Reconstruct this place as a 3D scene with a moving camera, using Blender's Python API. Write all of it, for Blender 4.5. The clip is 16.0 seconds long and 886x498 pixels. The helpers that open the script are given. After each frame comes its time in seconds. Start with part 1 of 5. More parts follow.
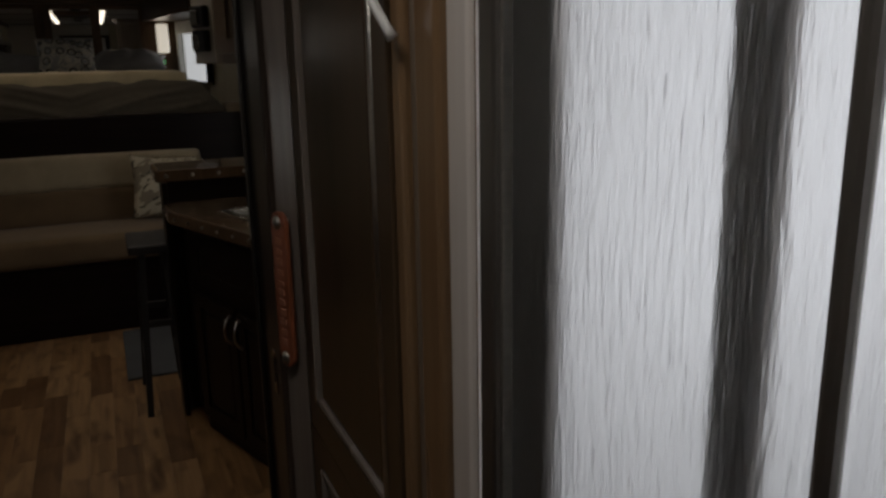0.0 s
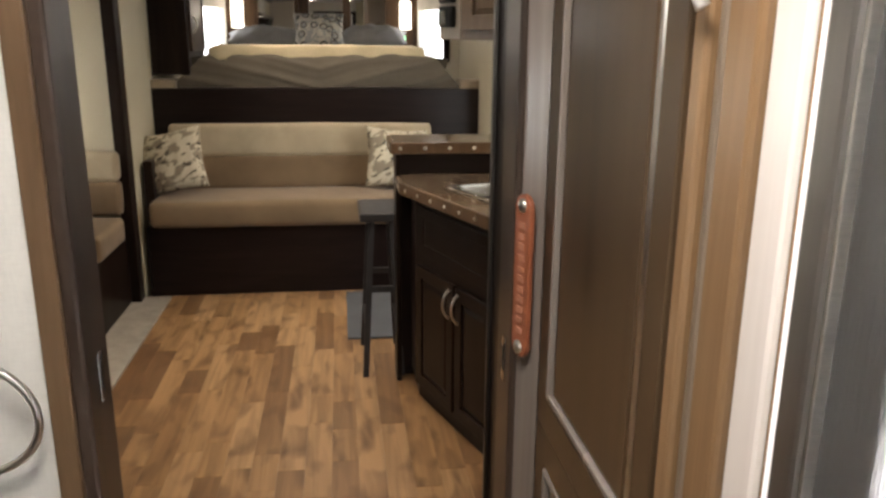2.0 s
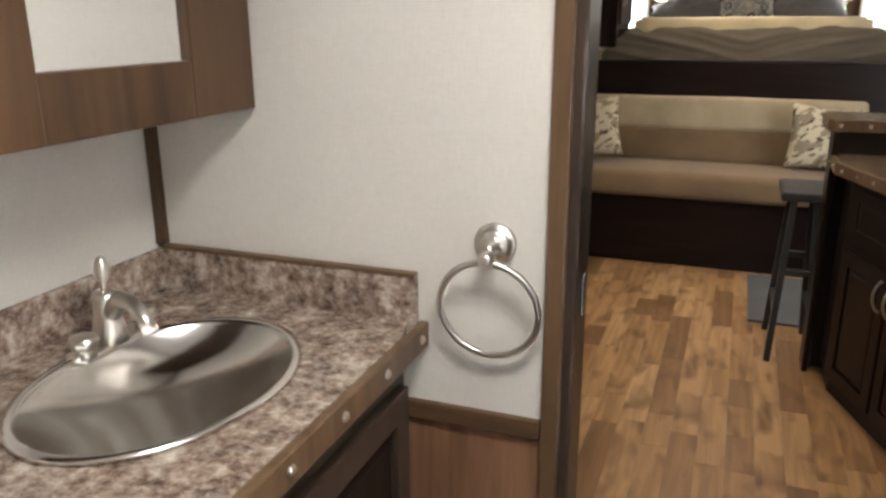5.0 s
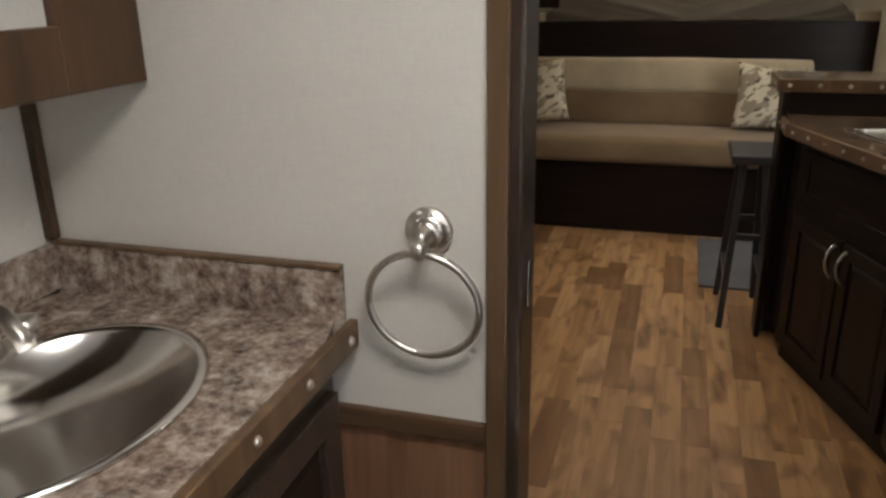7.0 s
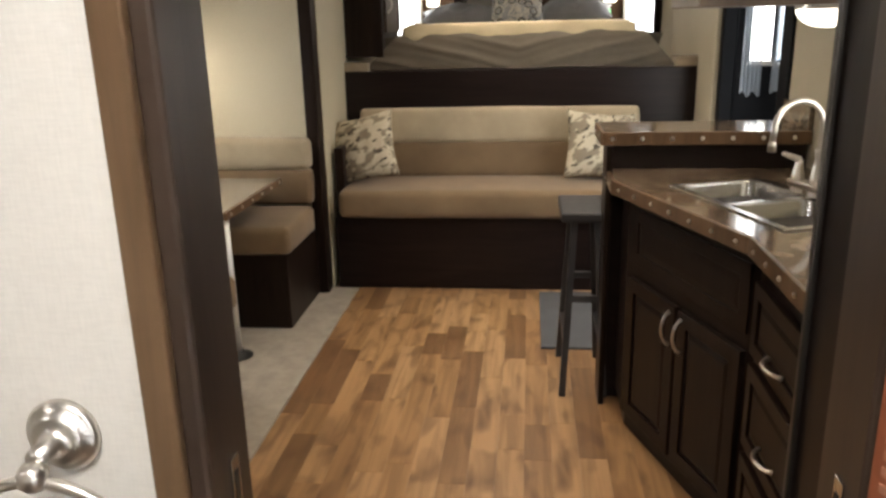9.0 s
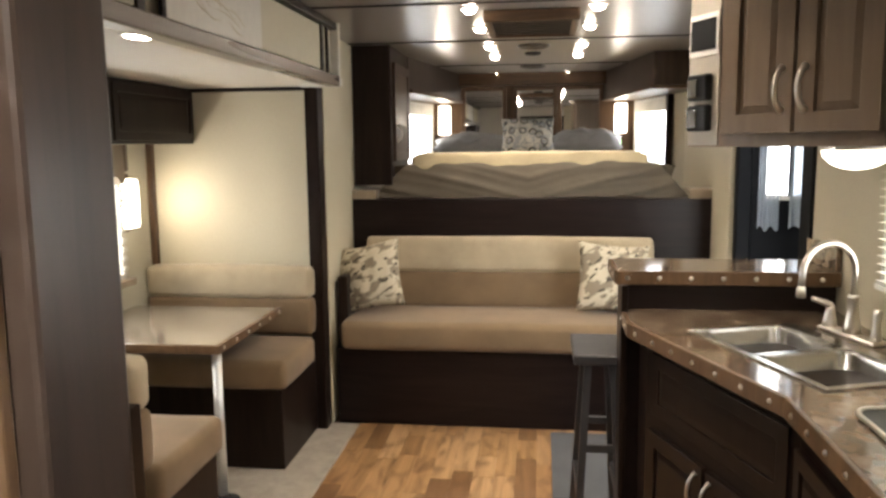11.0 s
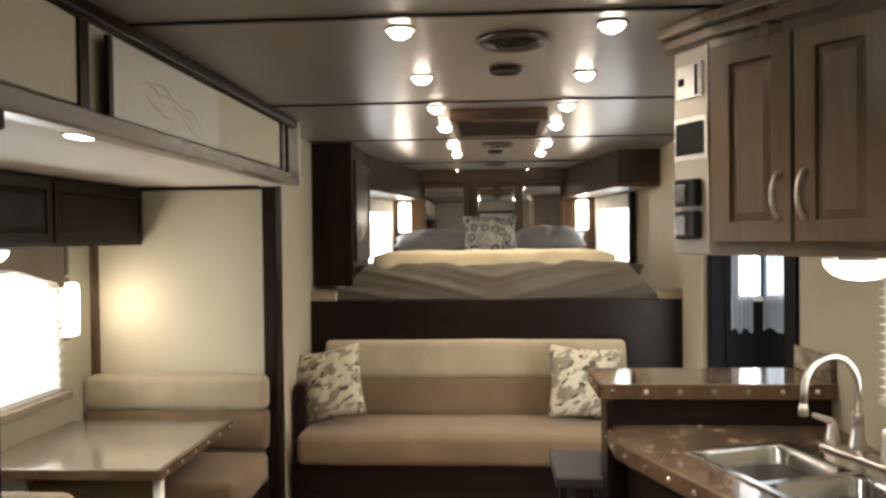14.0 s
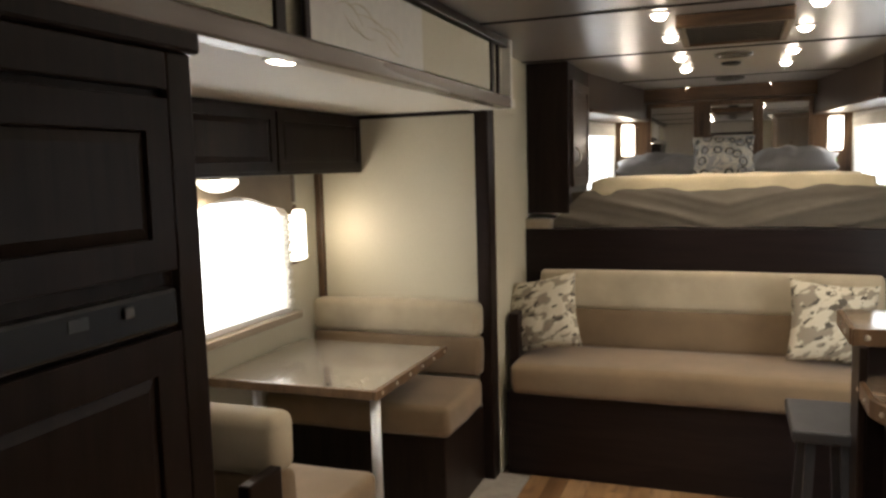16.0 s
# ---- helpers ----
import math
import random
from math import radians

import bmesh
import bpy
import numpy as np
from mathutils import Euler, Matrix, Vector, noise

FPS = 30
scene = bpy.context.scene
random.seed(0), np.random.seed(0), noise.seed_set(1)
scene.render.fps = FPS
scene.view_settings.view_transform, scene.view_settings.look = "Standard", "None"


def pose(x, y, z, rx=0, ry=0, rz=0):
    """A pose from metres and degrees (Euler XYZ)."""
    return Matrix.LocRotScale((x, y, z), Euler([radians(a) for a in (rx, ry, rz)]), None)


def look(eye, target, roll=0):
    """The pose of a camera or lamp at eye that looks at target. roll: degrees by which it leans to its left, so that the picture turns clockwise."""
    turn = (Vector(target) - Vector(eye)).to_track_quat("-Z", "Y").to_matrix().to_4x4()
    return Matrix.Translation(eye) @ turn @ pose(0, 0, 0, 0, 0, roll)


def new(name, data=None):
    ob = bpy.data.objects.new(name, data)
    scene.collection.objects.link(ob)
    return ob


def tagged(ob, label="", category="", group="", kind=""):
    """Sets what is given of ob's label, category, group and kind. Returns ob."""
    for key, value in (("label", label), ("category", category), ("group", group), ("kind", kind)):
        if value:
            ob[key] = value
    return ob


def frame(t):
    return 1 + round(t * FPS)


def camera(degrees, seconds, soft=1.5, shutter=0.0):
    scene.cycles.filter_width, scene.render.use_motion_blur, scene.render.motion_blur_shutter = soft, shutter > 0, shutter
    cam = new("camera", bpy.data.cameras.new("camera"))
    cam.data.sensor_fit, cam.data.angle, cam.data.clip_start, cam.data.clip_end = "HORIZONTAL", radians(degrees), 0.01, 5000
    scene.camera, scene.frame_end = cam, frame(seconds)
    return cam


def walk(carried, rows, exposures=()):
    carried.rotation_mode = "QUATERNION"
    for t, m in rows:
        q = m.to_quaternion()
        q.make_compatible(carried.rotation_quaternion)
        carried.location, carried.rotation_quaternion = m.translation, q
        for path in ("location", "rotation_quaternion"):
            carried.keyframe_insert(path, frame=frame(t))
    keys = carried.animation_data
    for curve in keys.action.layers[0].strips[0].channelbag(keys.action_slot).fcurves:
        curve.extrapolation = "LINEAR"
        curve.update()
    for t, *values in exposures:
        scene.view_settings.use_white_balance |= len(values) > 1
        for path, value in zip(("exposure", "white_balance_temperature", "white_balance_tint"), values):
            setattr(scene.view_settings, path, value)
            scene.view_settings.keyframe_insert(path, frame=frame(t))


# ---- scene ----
cam = camera(59.5, 16.0, soft=2.8)
# seconds, eye, target, roll
PATH = [
    (0, (0.018, -0.07, 1.534), (0.791, 1.712, 1.058), -1.1),
    (0.5, (0.009, 0.001, 1.523), (0.599, 1.845, 1.024), -0.5),
    (1, (0.002, 0.064, 1.522), (0.574, 1.914, 1.019), -0.2),
    (1.5, (-0.001, 0.075, 1.516), (0.483, 1.944, 0.996), 0.1),
    (2, (-0.011, 0.011, 1.526), (0.244, 1.926, 1.009), 0.5),
    (2.5, (-0.026, -0.035, 1.528), (0.052, 1.886, 0.976), 0.3),
    (3, (-0.038, -0.06, 1.524), (-0.026, 1.852, 0.937), 1.3),
    (3.5, (-0.054, -0.081, 1.517), (-0.243, 1.82, 0.927), 0.8),
    (4, (-0.083, -0.137, 1.525), (-0.544, 1.721, 0.947), 0.1),
    (4.5, (-0.124, -0.146, 1.515), (-0.743, 1.668, 0.945), -0.0),
    (4.7, (-0.136, -0.148, 1.512), (-0.815, 1.646, 0.945), -0.2),
    (6.8, (-0.168, -0.01, 1.487), (-0.757, 1.775, 0.84), -1.2),
    (7, (-0.168, 0.015, 1.493), (-0.721, 1.821, 0.836), -1.0),
    (7.5, (-0.169, 0.155, 1.491), (-0.517, 2.019, 0.856), -1.1),
    (8, (-0.163, 0.25, 1.495), (-0.376, 2.131, 0.85), -1.7),
    (8.5, (-0.136, 0.333, 1.496), (-0.292, 2.221, 0.855), -1.3),
    (9, (-0.065, 0.434, 1.515), (-0.283, 2.34, 0.949), -1.4),
    (9.2, (-0.05, 0.473, 1.508), (-0.297, 2.387, 0.982), -0.9),
    (11.3, (-0.058, 0.643, 1.556), (-0.307, 2.614, 1.321), -0.6),
    (11.5, (-0.053, 0.653, 1.563), (-0.285, 2.628, 1.35), -0.7),
    (12, (-0.057, 0.645, 1.579), (-0.279, 2.628, 1.44), -1.2),
    (12.5, (-0.056, 0.636, 1.594), (-0.253, 2.625, 1.507), -0.9),
    (13, (-0.062, 0.654, 1.6), (-0.241, 2.645, 1.553), -0.5),
    (13.5, (-0.096, 0.717, 1.596), (-0.255, 2.711, 1.568), -0.4),
    (14, (-0.132, 0.816, 1.59), (-0.265, 2.811, 1.557), -0.7),
    (14.5, (-0.145, 0.883, 1.578), (-0.373, 2.868, 1.485), -1.4),
    (15, (-0.128, 0.934, 1.583), (-0.542, 2.888, 1.483), -1.2),
    (15.5, (-0.123, 0.975, 1.577), (-0.669, 2.893, 1.425), -1.4),
    (16, (-0.111, 0.988, 1.575), (-0.807, 2.851, 1.368), -1.6),
]
EXPOSURES = [(0.0, -4.0), (0.3, -3.75), (0.6, -3.4), (1.0, -2.7), (1.5, -1.55), (2.0, -0.65), (2.5, -0.05), (3.5, 0.05), (4.0, -0.2), (4.5, -0.5), (7.0, -1.45), (8.0, -1.1), (8.5, -0.9), (9.0, -0.5), (11.5, -0.08), (12.5, -0.14), (13.3, -0.3), (14.0, -0.3), (15.0, -0.5), (16.0, -0.68)]
walk(cam, [(t, look(eye, target, roll)) for t, eye, target, roll in PATH], EXPOSURES)

# ---- world and light ----
world = bpy.data.worlds.new("world")
scene.world = world
world.use_nodes = True
sky = world.node_tree.nodes.new("ShaderNodeTexSky")
sky.sky_type, sky.sun_disc, sky.sun_elevation, sky.sun_rotation = "NISHITA", False, radians(40), radians(120)
world.node_tree.links.new(sky.outputs[0], world.node_tree.nodes["Background"].inputs[0])
world.node_tree.nodes["Background"].inputs[1].default_value = 0.05

PUCK, WARM, COOL = 2.65, (1.0, 0.855, 0.685), (1.0, 0.97, 0.93)
PUCK_PLACES = [(x, y) for y in (2.27, 2.9, 3.53, 4.18, 4.78, 5.53, 6.09) for x in (-0.38, 0.185)]
BATH_LIGHT, SHOWER_LIGHT, SCONCE, DAY = 39.0, 215.0, 2.0, 9.0


def lamp(name, place, target, size, watts, colour, spread=180):
    data = bpy.data.lights.new(name, "AREA")
    data.shape, data.size, data.energy, data.color = "DISK", size, watts, colour
    data.spread = radians(spread)
    ob = new(name, data)
    ob.matrix_world = look(place, target)
    return ob


for px, py in PUCK_PLACES:
    lamp("puck_lamp", (px, py, 2.114), (px, py + 0.001, 0), 0.06, PUCK, WARM, 125)
lamp("bathroom_lamp", (-0.12, 0.25, 2.11), (-0.12, 0.251, 0), 0.42, BATH_LIGHT, COOL)
lamp("shower_lamp", (0.6, 0.0, 2.11), (0.6, 0.001, 0), 0.4, SHOWER_LIGHT, (0.95, 0.96, 1.0))
lamp("sink_lamp", (0.735, 2.72, 1.462), (0.735, 2.721, 0), 0.14, SCONCE * 0.6, WARM)
lamp("dinette_lamp", (-2.0, 3.54, 1.49), (-2.0, 3.541, 0), 0.14, SCONCE * 2.4, WARM)
lamp("slide_lamp", (-1.168, 2.71, 1.835), (-1.168, 2.711, 0), 0.06, PUCK * 0.5, WARM)
lamp("dinette_sconce_lamp", (-2.07, 4.40, 1.265), (-1.75, 4.64, 1.25), 0.1, SCONCE, WARM)
lamp("bed_sconce_lamp", (-0.895, 7.34, 1.755), (-0.7, 6.6, 1.6), 0.1, SCONCE, WARM)
lamp("bed_sconce_lamp", (0.605, 7.34, 1.755), (0.4, 6.6, 1.6), 0.1, SCONCE, WARM)


# ---- materials ----
def tree_of(name):
    mat = bpy.data.materials.new(name)
    mat.use_nodes = True
    nt = mat.node_tree
    return mat, nt, nt.nodes["Principled BSDF"]


def coords(nt, scale=(1, 1, 1), kind="Object"):
    tc, mp = nt.nodes.new("ShaderNodeTexCoord"), nt.nodes.new("ShaderNodeMapping")
    mp.inputs["Scale"].default_value = scale
    nt.links.new(tc.outputs[kind], mp.inputs[0])
    return mp.outputs[0]


def noise_tex(nt, vec, scale, detail=4.0, rough=0.55, distortion=0.0):
    n = nt.nodes.new("ShaderNodeTexNoise")
    n.inputs["Scale"].default_value, n.inputs["Detail"].default_value = scale, detail
    n.inputs["Roughness"].default_value, n.inputs["Distortion"].default_value = rough, distortion
    nt.links.new(vec, n.inputs["Vector"])
    return n.outputs["Fac"]


def ramp(nt, fac, stops):
    r = nt.nodes.new("ShaderNodeValToRGB")
    while len(r.color_ramp.elements) < len(stops):
        r.color_ramp.elements.new(0.5)
    for e, (p, c) in zip(r.color_ramp.elements, stops):
        e.position, e.color = p, (*c, 1)
    nt.links.new(fac, r.inputs[0])
    return r.outputs[0]


def mixed(nt, fac, a, b, mode="MIX"):
    m = nt.nodes.new("ShaderNodeMix")
    m.data_type, m.blend_type = "RGBA", mode
    for key, value in (("Factor", fac), (6, a), (7, b)):
        sock = m.inputs[key]
        if isinstance(value, bpy.types.NodeSocket):
            nt.links.new(value, sock)
        else:
            sock.default_value = value if key == "Factor" else (*value, 1)
    return m.outputs[2]


def bump(nt, bsdf, height, strength, distance=0.002):
    b = nt.nodes.new("ShaderNodeBump")
    b.inputs["Strength"].default_value, b.inputs["Distance"].default_value = strength, distance
    nt.links.new(height, b.inputs["Height"])
    nt.links.new(b.outputs[0], bsdf.inputs["Normal"])


def rough_by(nt, bsdf, fac, low, high):
    m = nt.nodes.new("ShaderNodeMapRange")
    m.inputs["To Min"].default_value, m.inputs["To Max"].default_value = low, high
    nt.links.new(fac, m.inputs["Value"])
    nt.links.new(m.outputs[0], bsdf.inputs["Roughness"])


def wood(name, dark, light, grain=(40, 40, 3), rough=(0.3, 0.45), random_tint=0.0, gloss=0.32):
    mat, nt, b = tree_of(name)
    b.inputs["Specular IOR Level"].default_value = gloss
    v = coords(nt, grain)
    fine = noise_tex(nt, v, 1.0, 6, 0.6, 0.6)
    broad = noise_tex(nt, coords(nt, [g * 0.12 for g in grain]), 1.0, 3)
    c = ramp(nt, fine, [(0.3, dark), (0.7, light)])
    c = mixed(nt, 0.35, c, ramp(nt, broad, [(0.35, dark), (0.65, light)]))
    if random_tint:
        info = nt.nodes.new("ShaderNodeObjectInfo")
        c = mixed(nt, random_tint, c, ramp(nt, info.outputs["Random"], [(0.0, dark), (0.5, light), (1.0, [k * 1.2 for k in light])]))
    nt.links.new(c, b.inputs["Base Color"])
    rough_by(nt, b, broad, *rough)
    bump(nt, b, fine, 0.15, 0.001)
    return mat


def plank_vinyl(name):
    """Wood-look vinyl: tone, grain and knots differ from plank to plank."""
    mat, nt, b = tree_of(name)
    info = nt.nodes.new("ShaderNodeObjectInfo")
    shift = nt.nodes.new("ShaderNodeVectorMath")
    shift.operation = "SCALE"
    shift.inputs["Scale"].default_value = 37.0
    comb = nt.nodes.new("ShaderNodeCombineXYZ")
    for k in range(3):
        nt.links.new(info.outputs["Random"], comb.inputs[k])
    nt.links.new(comb.outputs[0], shift.inputs[0])

    def at(scale):
        add = nt.nodes.new("ShaderNodeVectorMath")
        add.operation = "ADD"
        nt.links.new(coords(nt, scale), add.inputs[0])
        nt.links.new(shift.outputs[0], add.inputs[1])
        return add.outputs[0]

    tone = ramp(nt, info.outputs["Random"], [(0.0, (0.20, 0.104, 0.048)), (0.10, (0.25, 0.134, 0.060)), (0.20, (0.35, 0.196, 0.088)), (0.60, (0.41, 0.238, 0.110)), (1.0, (0.475, 0.292, 0.148))])
    grain = noise_tex(nt, at((26, 1.7, 26)), 1.0, 3, 0.5, 0.8)
    knots = noise_tex(nt, at((13, 5.0, 13)), 1.0, 1.5, 0.4, 0.45)
    c = mixed(nt, 0.65, tone, ramp(nt, grain, [(0.33, (0.58, 0.53, 0.48)), (0.62, (1.08, 1.07, 1.04))]), "MULTIPLY")
    c = mixed(nt, ramp(nt, knots, [(0.50, (0, 0, 0)), (0.80, (0.95, 0.95, 0.95))]), c, (0.12, 0.054, 0.024))
    nt.links.new(c, b.inputs["Base Color"])
    rough_by(nt, b, grain, 0.30, 0.46)
    bump(nt, b, grain, 0.12, 0.0006)
    return mat


def cloth(name, colour, weave=900, rough=0.9, vary=0.25):
    mat, nt, b = tree_of(name)
    v = coords(nt)
    broad = noise_tex(nt, v, 5, 4)
    fine = noise_tex(nt, coords(nt, (1, 1, 1.7)), weave, 2)
    c = ramp(nt, broad, [(0.3, [k * (1 - vary) for k in colour]), (0.7, [k * (1 + vary * 0.6) for k in colour])])
    c = mixed(nt, 0.3, c, ramp(nt, fine, [(0.35, [k * 0.6 for k in colour]), (0.65, [min(1, k * 1.3) for k in colour])]))
    nt.links.new(c, b.inputs["Base Color"])
    b.inputs["Roughness"].default_value = rough
    b.inputs["Sheen Weight"].default_value = 0.15
    bump(nt, b, fine, 0.3, 0.001)
    return mat


def metal(name, colour, rough=0.25, streak=(3, 300, 300)):
    mat, nt, b = tree_of(name)
    f = noise_tex(nt, coords(nt, streak), 1.0, 3)
    nt.links.new(ramp(nt, f, [(0.3, [k * 0.9 for k in colour]), (0.7, colour)]), b.inputs["Base Color"])
    b.inputs["Metallic"].default_value = 1.0
    rough_by(nt, b, f, rough * 0.8, rough * 1.25)
    return mat


def plastic(name, colour, rough=0.4):
    mat, nt, b = tree_of(name)
    f = noise_tex(nt, coords(nt), 30, 3)
    nt.links.new(ramp(nt, f, [(0.3, [k * 0.92 for k in colour]), (0.7, colour)]), b.inputs["Base Color"])
    rough_by(nt, b, f, rough * 0.85, rough * 1.15)
    return mat


def glow(name, colour, strength):
    mat, nt, b = tree_of(name)
    b.inputs["Base Color"].default_value = (0.8, 0.8, 0.8, 1)
    b.inputs["Emission Color"].default_value, b.inputs["Emission Strength"].default_value = (*colour, 1), strength
    return mat


def wallpaper(name, colour, rough=0.6):
    mat, nt, b = tree_of(name)
    thread = noise_tex(nt, coords(nt, (60, 60, 420)), 1.0, 3)
    warp = noise_tex(nt, coords(nt, (420, 420, 40)), 1.0, 3)
    broad = noise_tex(nt, coords(nt), 3, 4)
    c = ramp(nt, broad, [(0.3, [k * 0.93 for k in colour]), (0.7, colour)])
    c = mixed(nt, 0.25, c, ramp(nt, thread, [(0.35, [k * 0.8 for k in colour]), (0.65, [min(1, k * 1.06) for k in colour])]))
    c = mixed(nt, 0.2, c, ramp(nt, warp, [(0.35, [k * 0.8 for k in colour]), (0.65, [min(1, k * 1.06) for k in colour])]))
    nt.links.new(c, b.inputs["Base Color"])
    b.inputs["Roughness"].default_value = rough
    bump(nt, b, thread, 0.25, 0.001)
    return mat


def mottled(name, stops, scale, rough=(0.2, 0.35), second=None):
    mat, nt, b = tree_of(name)
    v = coords(nt)
    n = noise_tex(nt, v, scale, 8, 0.62, 0.2)
    c = ramp(nt, n, stops)
    if second:
        c = mixed(nt, 0.5, c, ramp(nt, noise_tex(nt, v, scale * 3.1, 6, 0.7, 0.15), second))
    nt.links.new(c, b.inputs["Base Color"])
    rough_by(nt, b, n, *rough)
    return mat


def printed(name, ground, mid, dark, scale, rings=False):
    """A printed cushion cover: jagged leaves in two tones, or medallions, on a pale ground."""
    mat, nt, b = tree_of(name)
    v = coords(nt)
    if rings:
        vo = nt.nodes.new("ShaderNodeTexVoronoi")
        vo.inputs["Scale"].default_value, vo.inputs["Randomness"].default_value = scale, 0.55
        nt.links.new(v, vo.inputs["Vector"])
        r = ramp(nt, vo.outputs["Distance"], [(0.0, mid), (0.14, mid), (0.17, ground), (0.26, ground), (0.29, dark), (0.42, dark), (0.46, ground), (1.0, ground)])
        wob = ramp(nt, noise_tex(nt, v, scale * 1.6, 3, 0.6, 1.5), [(0.49, (0, 0, 0)), (0.55, (0.8, 0.8, 0.8))])
        c = mixed(nt, wob, r, mid)
    else:
        slant = nt.nodes.new("ShaderNodeVectorMath")
        slant.operation = "MULTIPLY_ADD"
        sep = nt.nodes.new("ShaderNodeSeparateXYZ")
        nt.links.new(v, sep.inputs[0])
        comb = nt.nodes.new("ShaderNodeCombineXYZ")
        nt.links.new(sep.outputs["Z"], comb.inputs["X"])
        nt.links.new(comb.outputs[0], slant.inputs[0])
        slant.inputs[1].default_value = (-0.75, 0, 0)
        nt.links.new(v, slant.inputs[2])
        n1 = noise_tex(nt, slant.outputs[0], scale, 2.0, 0.5, 0.25)
        n2 = noise_tex(nt, slant.outputs[0], scale * 1.3, 2.0, 0.5, 0.3)
        one = ramp(nt, n1, [(0.0, (1, 1, 1)), (0.47, (1, 1, 1)), (0.49, (0, 0, 0))])
        two = ramp(nt, n2, [(0.0, (1, 1, 1)), (0.385, (1, 1, 1)), (0.40, (0, 0, 0))])
        c = mixed(nt, two, mixed(nt, one, ground, mid), dark)
    nt.links.new(c, b.inputs["Base Color"])
    b.inputs["Roughness"].default_value = 0.9
    bump(nt, b, noise_tex(nt, v, 700, 2), 0.3, 0.001)
    return mat


M_WALL = wallpaper("cream_wall_vinyl", (0.52, 0.468, 0.34))
M_BATHWALL = wallpaper("pale_wall_vinyl", (0.61, 0.580, 0.522))
M_DARK = wood("espresso_wood", (0.0075, 0.0045, 0.0036), (0.0215, 0.0130, 0.0096), (30, 30, 2.5), (0.28, 0.42), 0.0, 0.12)
M_DARKX = wood("espresso_wood_across", (0.007, 0.004, 0.0036), (0.0185, 0.0108, 0.0092), (2.5, 30, 30), (0.28, 0.42), 0.0, 0.18)
M_CAB = wood("cabinet_wood", (0.112, 0.081, 0.056), (0.185, 0.136, 0.095), (22, 22, 1.4), (0.22, 0.34), 0.0, 0.45)
# pale tone paints the shower glass's reflection onto brown casing
M_SHEENWOOD = wood("pale_casing_sheen", (0.56, 0.495, 0.44), (0.72, 0.655, 0.60), (26, 26, 1.2), (0.2, 0.32), 0.0, 0.5)
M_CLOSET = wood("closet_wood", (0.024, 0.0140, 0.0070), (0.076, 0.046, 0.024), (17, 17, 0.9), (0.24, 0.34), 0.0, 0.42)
# lightened taupe paints in the shower light that glossy edging reflects
M_SHEENEDGE = wood("taupe_edging_sheen", (0.16, 0.128, 0.105), (0.27, 0.222, 0.188), (20, 20, 0.8), (0.22, 0.32), 0.0, 0.5)
M_EDGE = wood("brown_edge_wood", (0.055, 0.031, 0.015), (0.175, 0.104, 0.056), (24, 24, 1.8), (0.28, 0.4))
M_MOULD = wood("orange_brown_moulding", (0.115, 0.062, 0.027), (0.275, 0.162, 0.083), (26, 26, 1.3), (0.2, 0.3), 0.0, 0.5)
for _m in (M_SHEENWOOD, M_MOULD):
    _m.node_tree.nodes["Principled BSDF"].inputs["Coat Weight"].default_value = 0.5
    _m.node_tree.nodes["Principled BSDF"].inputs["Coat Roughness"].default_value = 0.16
M_CABY = wood("cabinet_wood_along", (0.100, 0.074, 0.056), (0.155, 0.118, 0.092), (22, 1.4, 22), (0.22, 0.34), 0.0, 0.45)
M_VANITY = wood("vanity_wood", (0.023, 0.015, 0.011), (0.064, 0.042, 0.030), (30, 30, 2.2), (0.26, 0.4))
M_BROWN = wood("brown_wood", (0.026, 0.014, 0.007), (0.132, 0.073, 0.037), (45, 45, 3), (0.35, 0.5))
M_WALNUT = wood("walnut_cabinet", (0.026, 0.013, 0.006), (0.098, 0.050, 0.023), (17, 17, 1.5), (0.28, 0.42))
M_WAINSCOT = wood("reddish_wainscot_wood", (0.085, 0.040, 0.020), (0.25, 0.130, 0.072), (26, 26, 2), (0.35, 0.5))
M_BROWNY = wood("brown_wood_along", (0.026, 0.014, 0.007), (0.132, 0.073, 0.037), (45, 3, 45), (0.35, 0.5))
M_BROWNX = wood("brown_wood_across", (0.026, 0.014, 0.007), (0.132, 0.073, 0.037), (3, 45, 45), (0.35, 0.5))
M_PLANK = plank_vinyl("floor_plank_vinyl")
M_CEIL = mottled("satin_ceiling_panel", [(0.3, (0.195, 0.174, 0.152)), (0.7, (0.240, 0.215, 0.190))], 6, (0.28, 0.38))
M_SLIDECEIL = wallpaper("slide_ceiling_vinyl", (0.62, 0.58, 0.50))
M_TAN = cloth("tan_upholstery", (0.168, 0.110, 0.058))
M_CREAM = cloth("cream_upholstery", (0.39, 0.32, 0.215))
M_SEAT = cloth("seat_upholstery", (0.195, 0.130, 0.069))
M_TOP = mottled("brown_laminate", [(0.34, (0.035, 0.020, 0.012)), (0.48, (0.125, 0.080, 0.050)), (0.57, (0.25, 0.185, 0.125)), (0.68, (0.43, 0.34, 0.245))], 10, (0.07, 0.15), [(0.4, (0.05, 0.033, 0.023)), (0.62, (0.19, 0.140, 0.098))])
M_TABLE = mottled("table_laminate", [(0.36, (0.070, 0.056, 0.042)), (0.48, (0.17, 0.140, 0.106)), (0.60, (0.33, 0.285, 0.225))], 9, (0.12, 0.2), [(0.34, (0.095, 0.076, 0.058)), (0.5, (0.21, 0.175, 0.135)), (0.66, (0.31, 0.265, 0.21))])
for _m in (M_TOP, M_TABLE):
    _m.node_tree.nodes["Principled BSDF"].inputs["Coat Weight"].default_value = 0.4
    _m.node_tree.nodes["Principled BSDF"].inputs["Coat Roughness"].default_value = 0.06
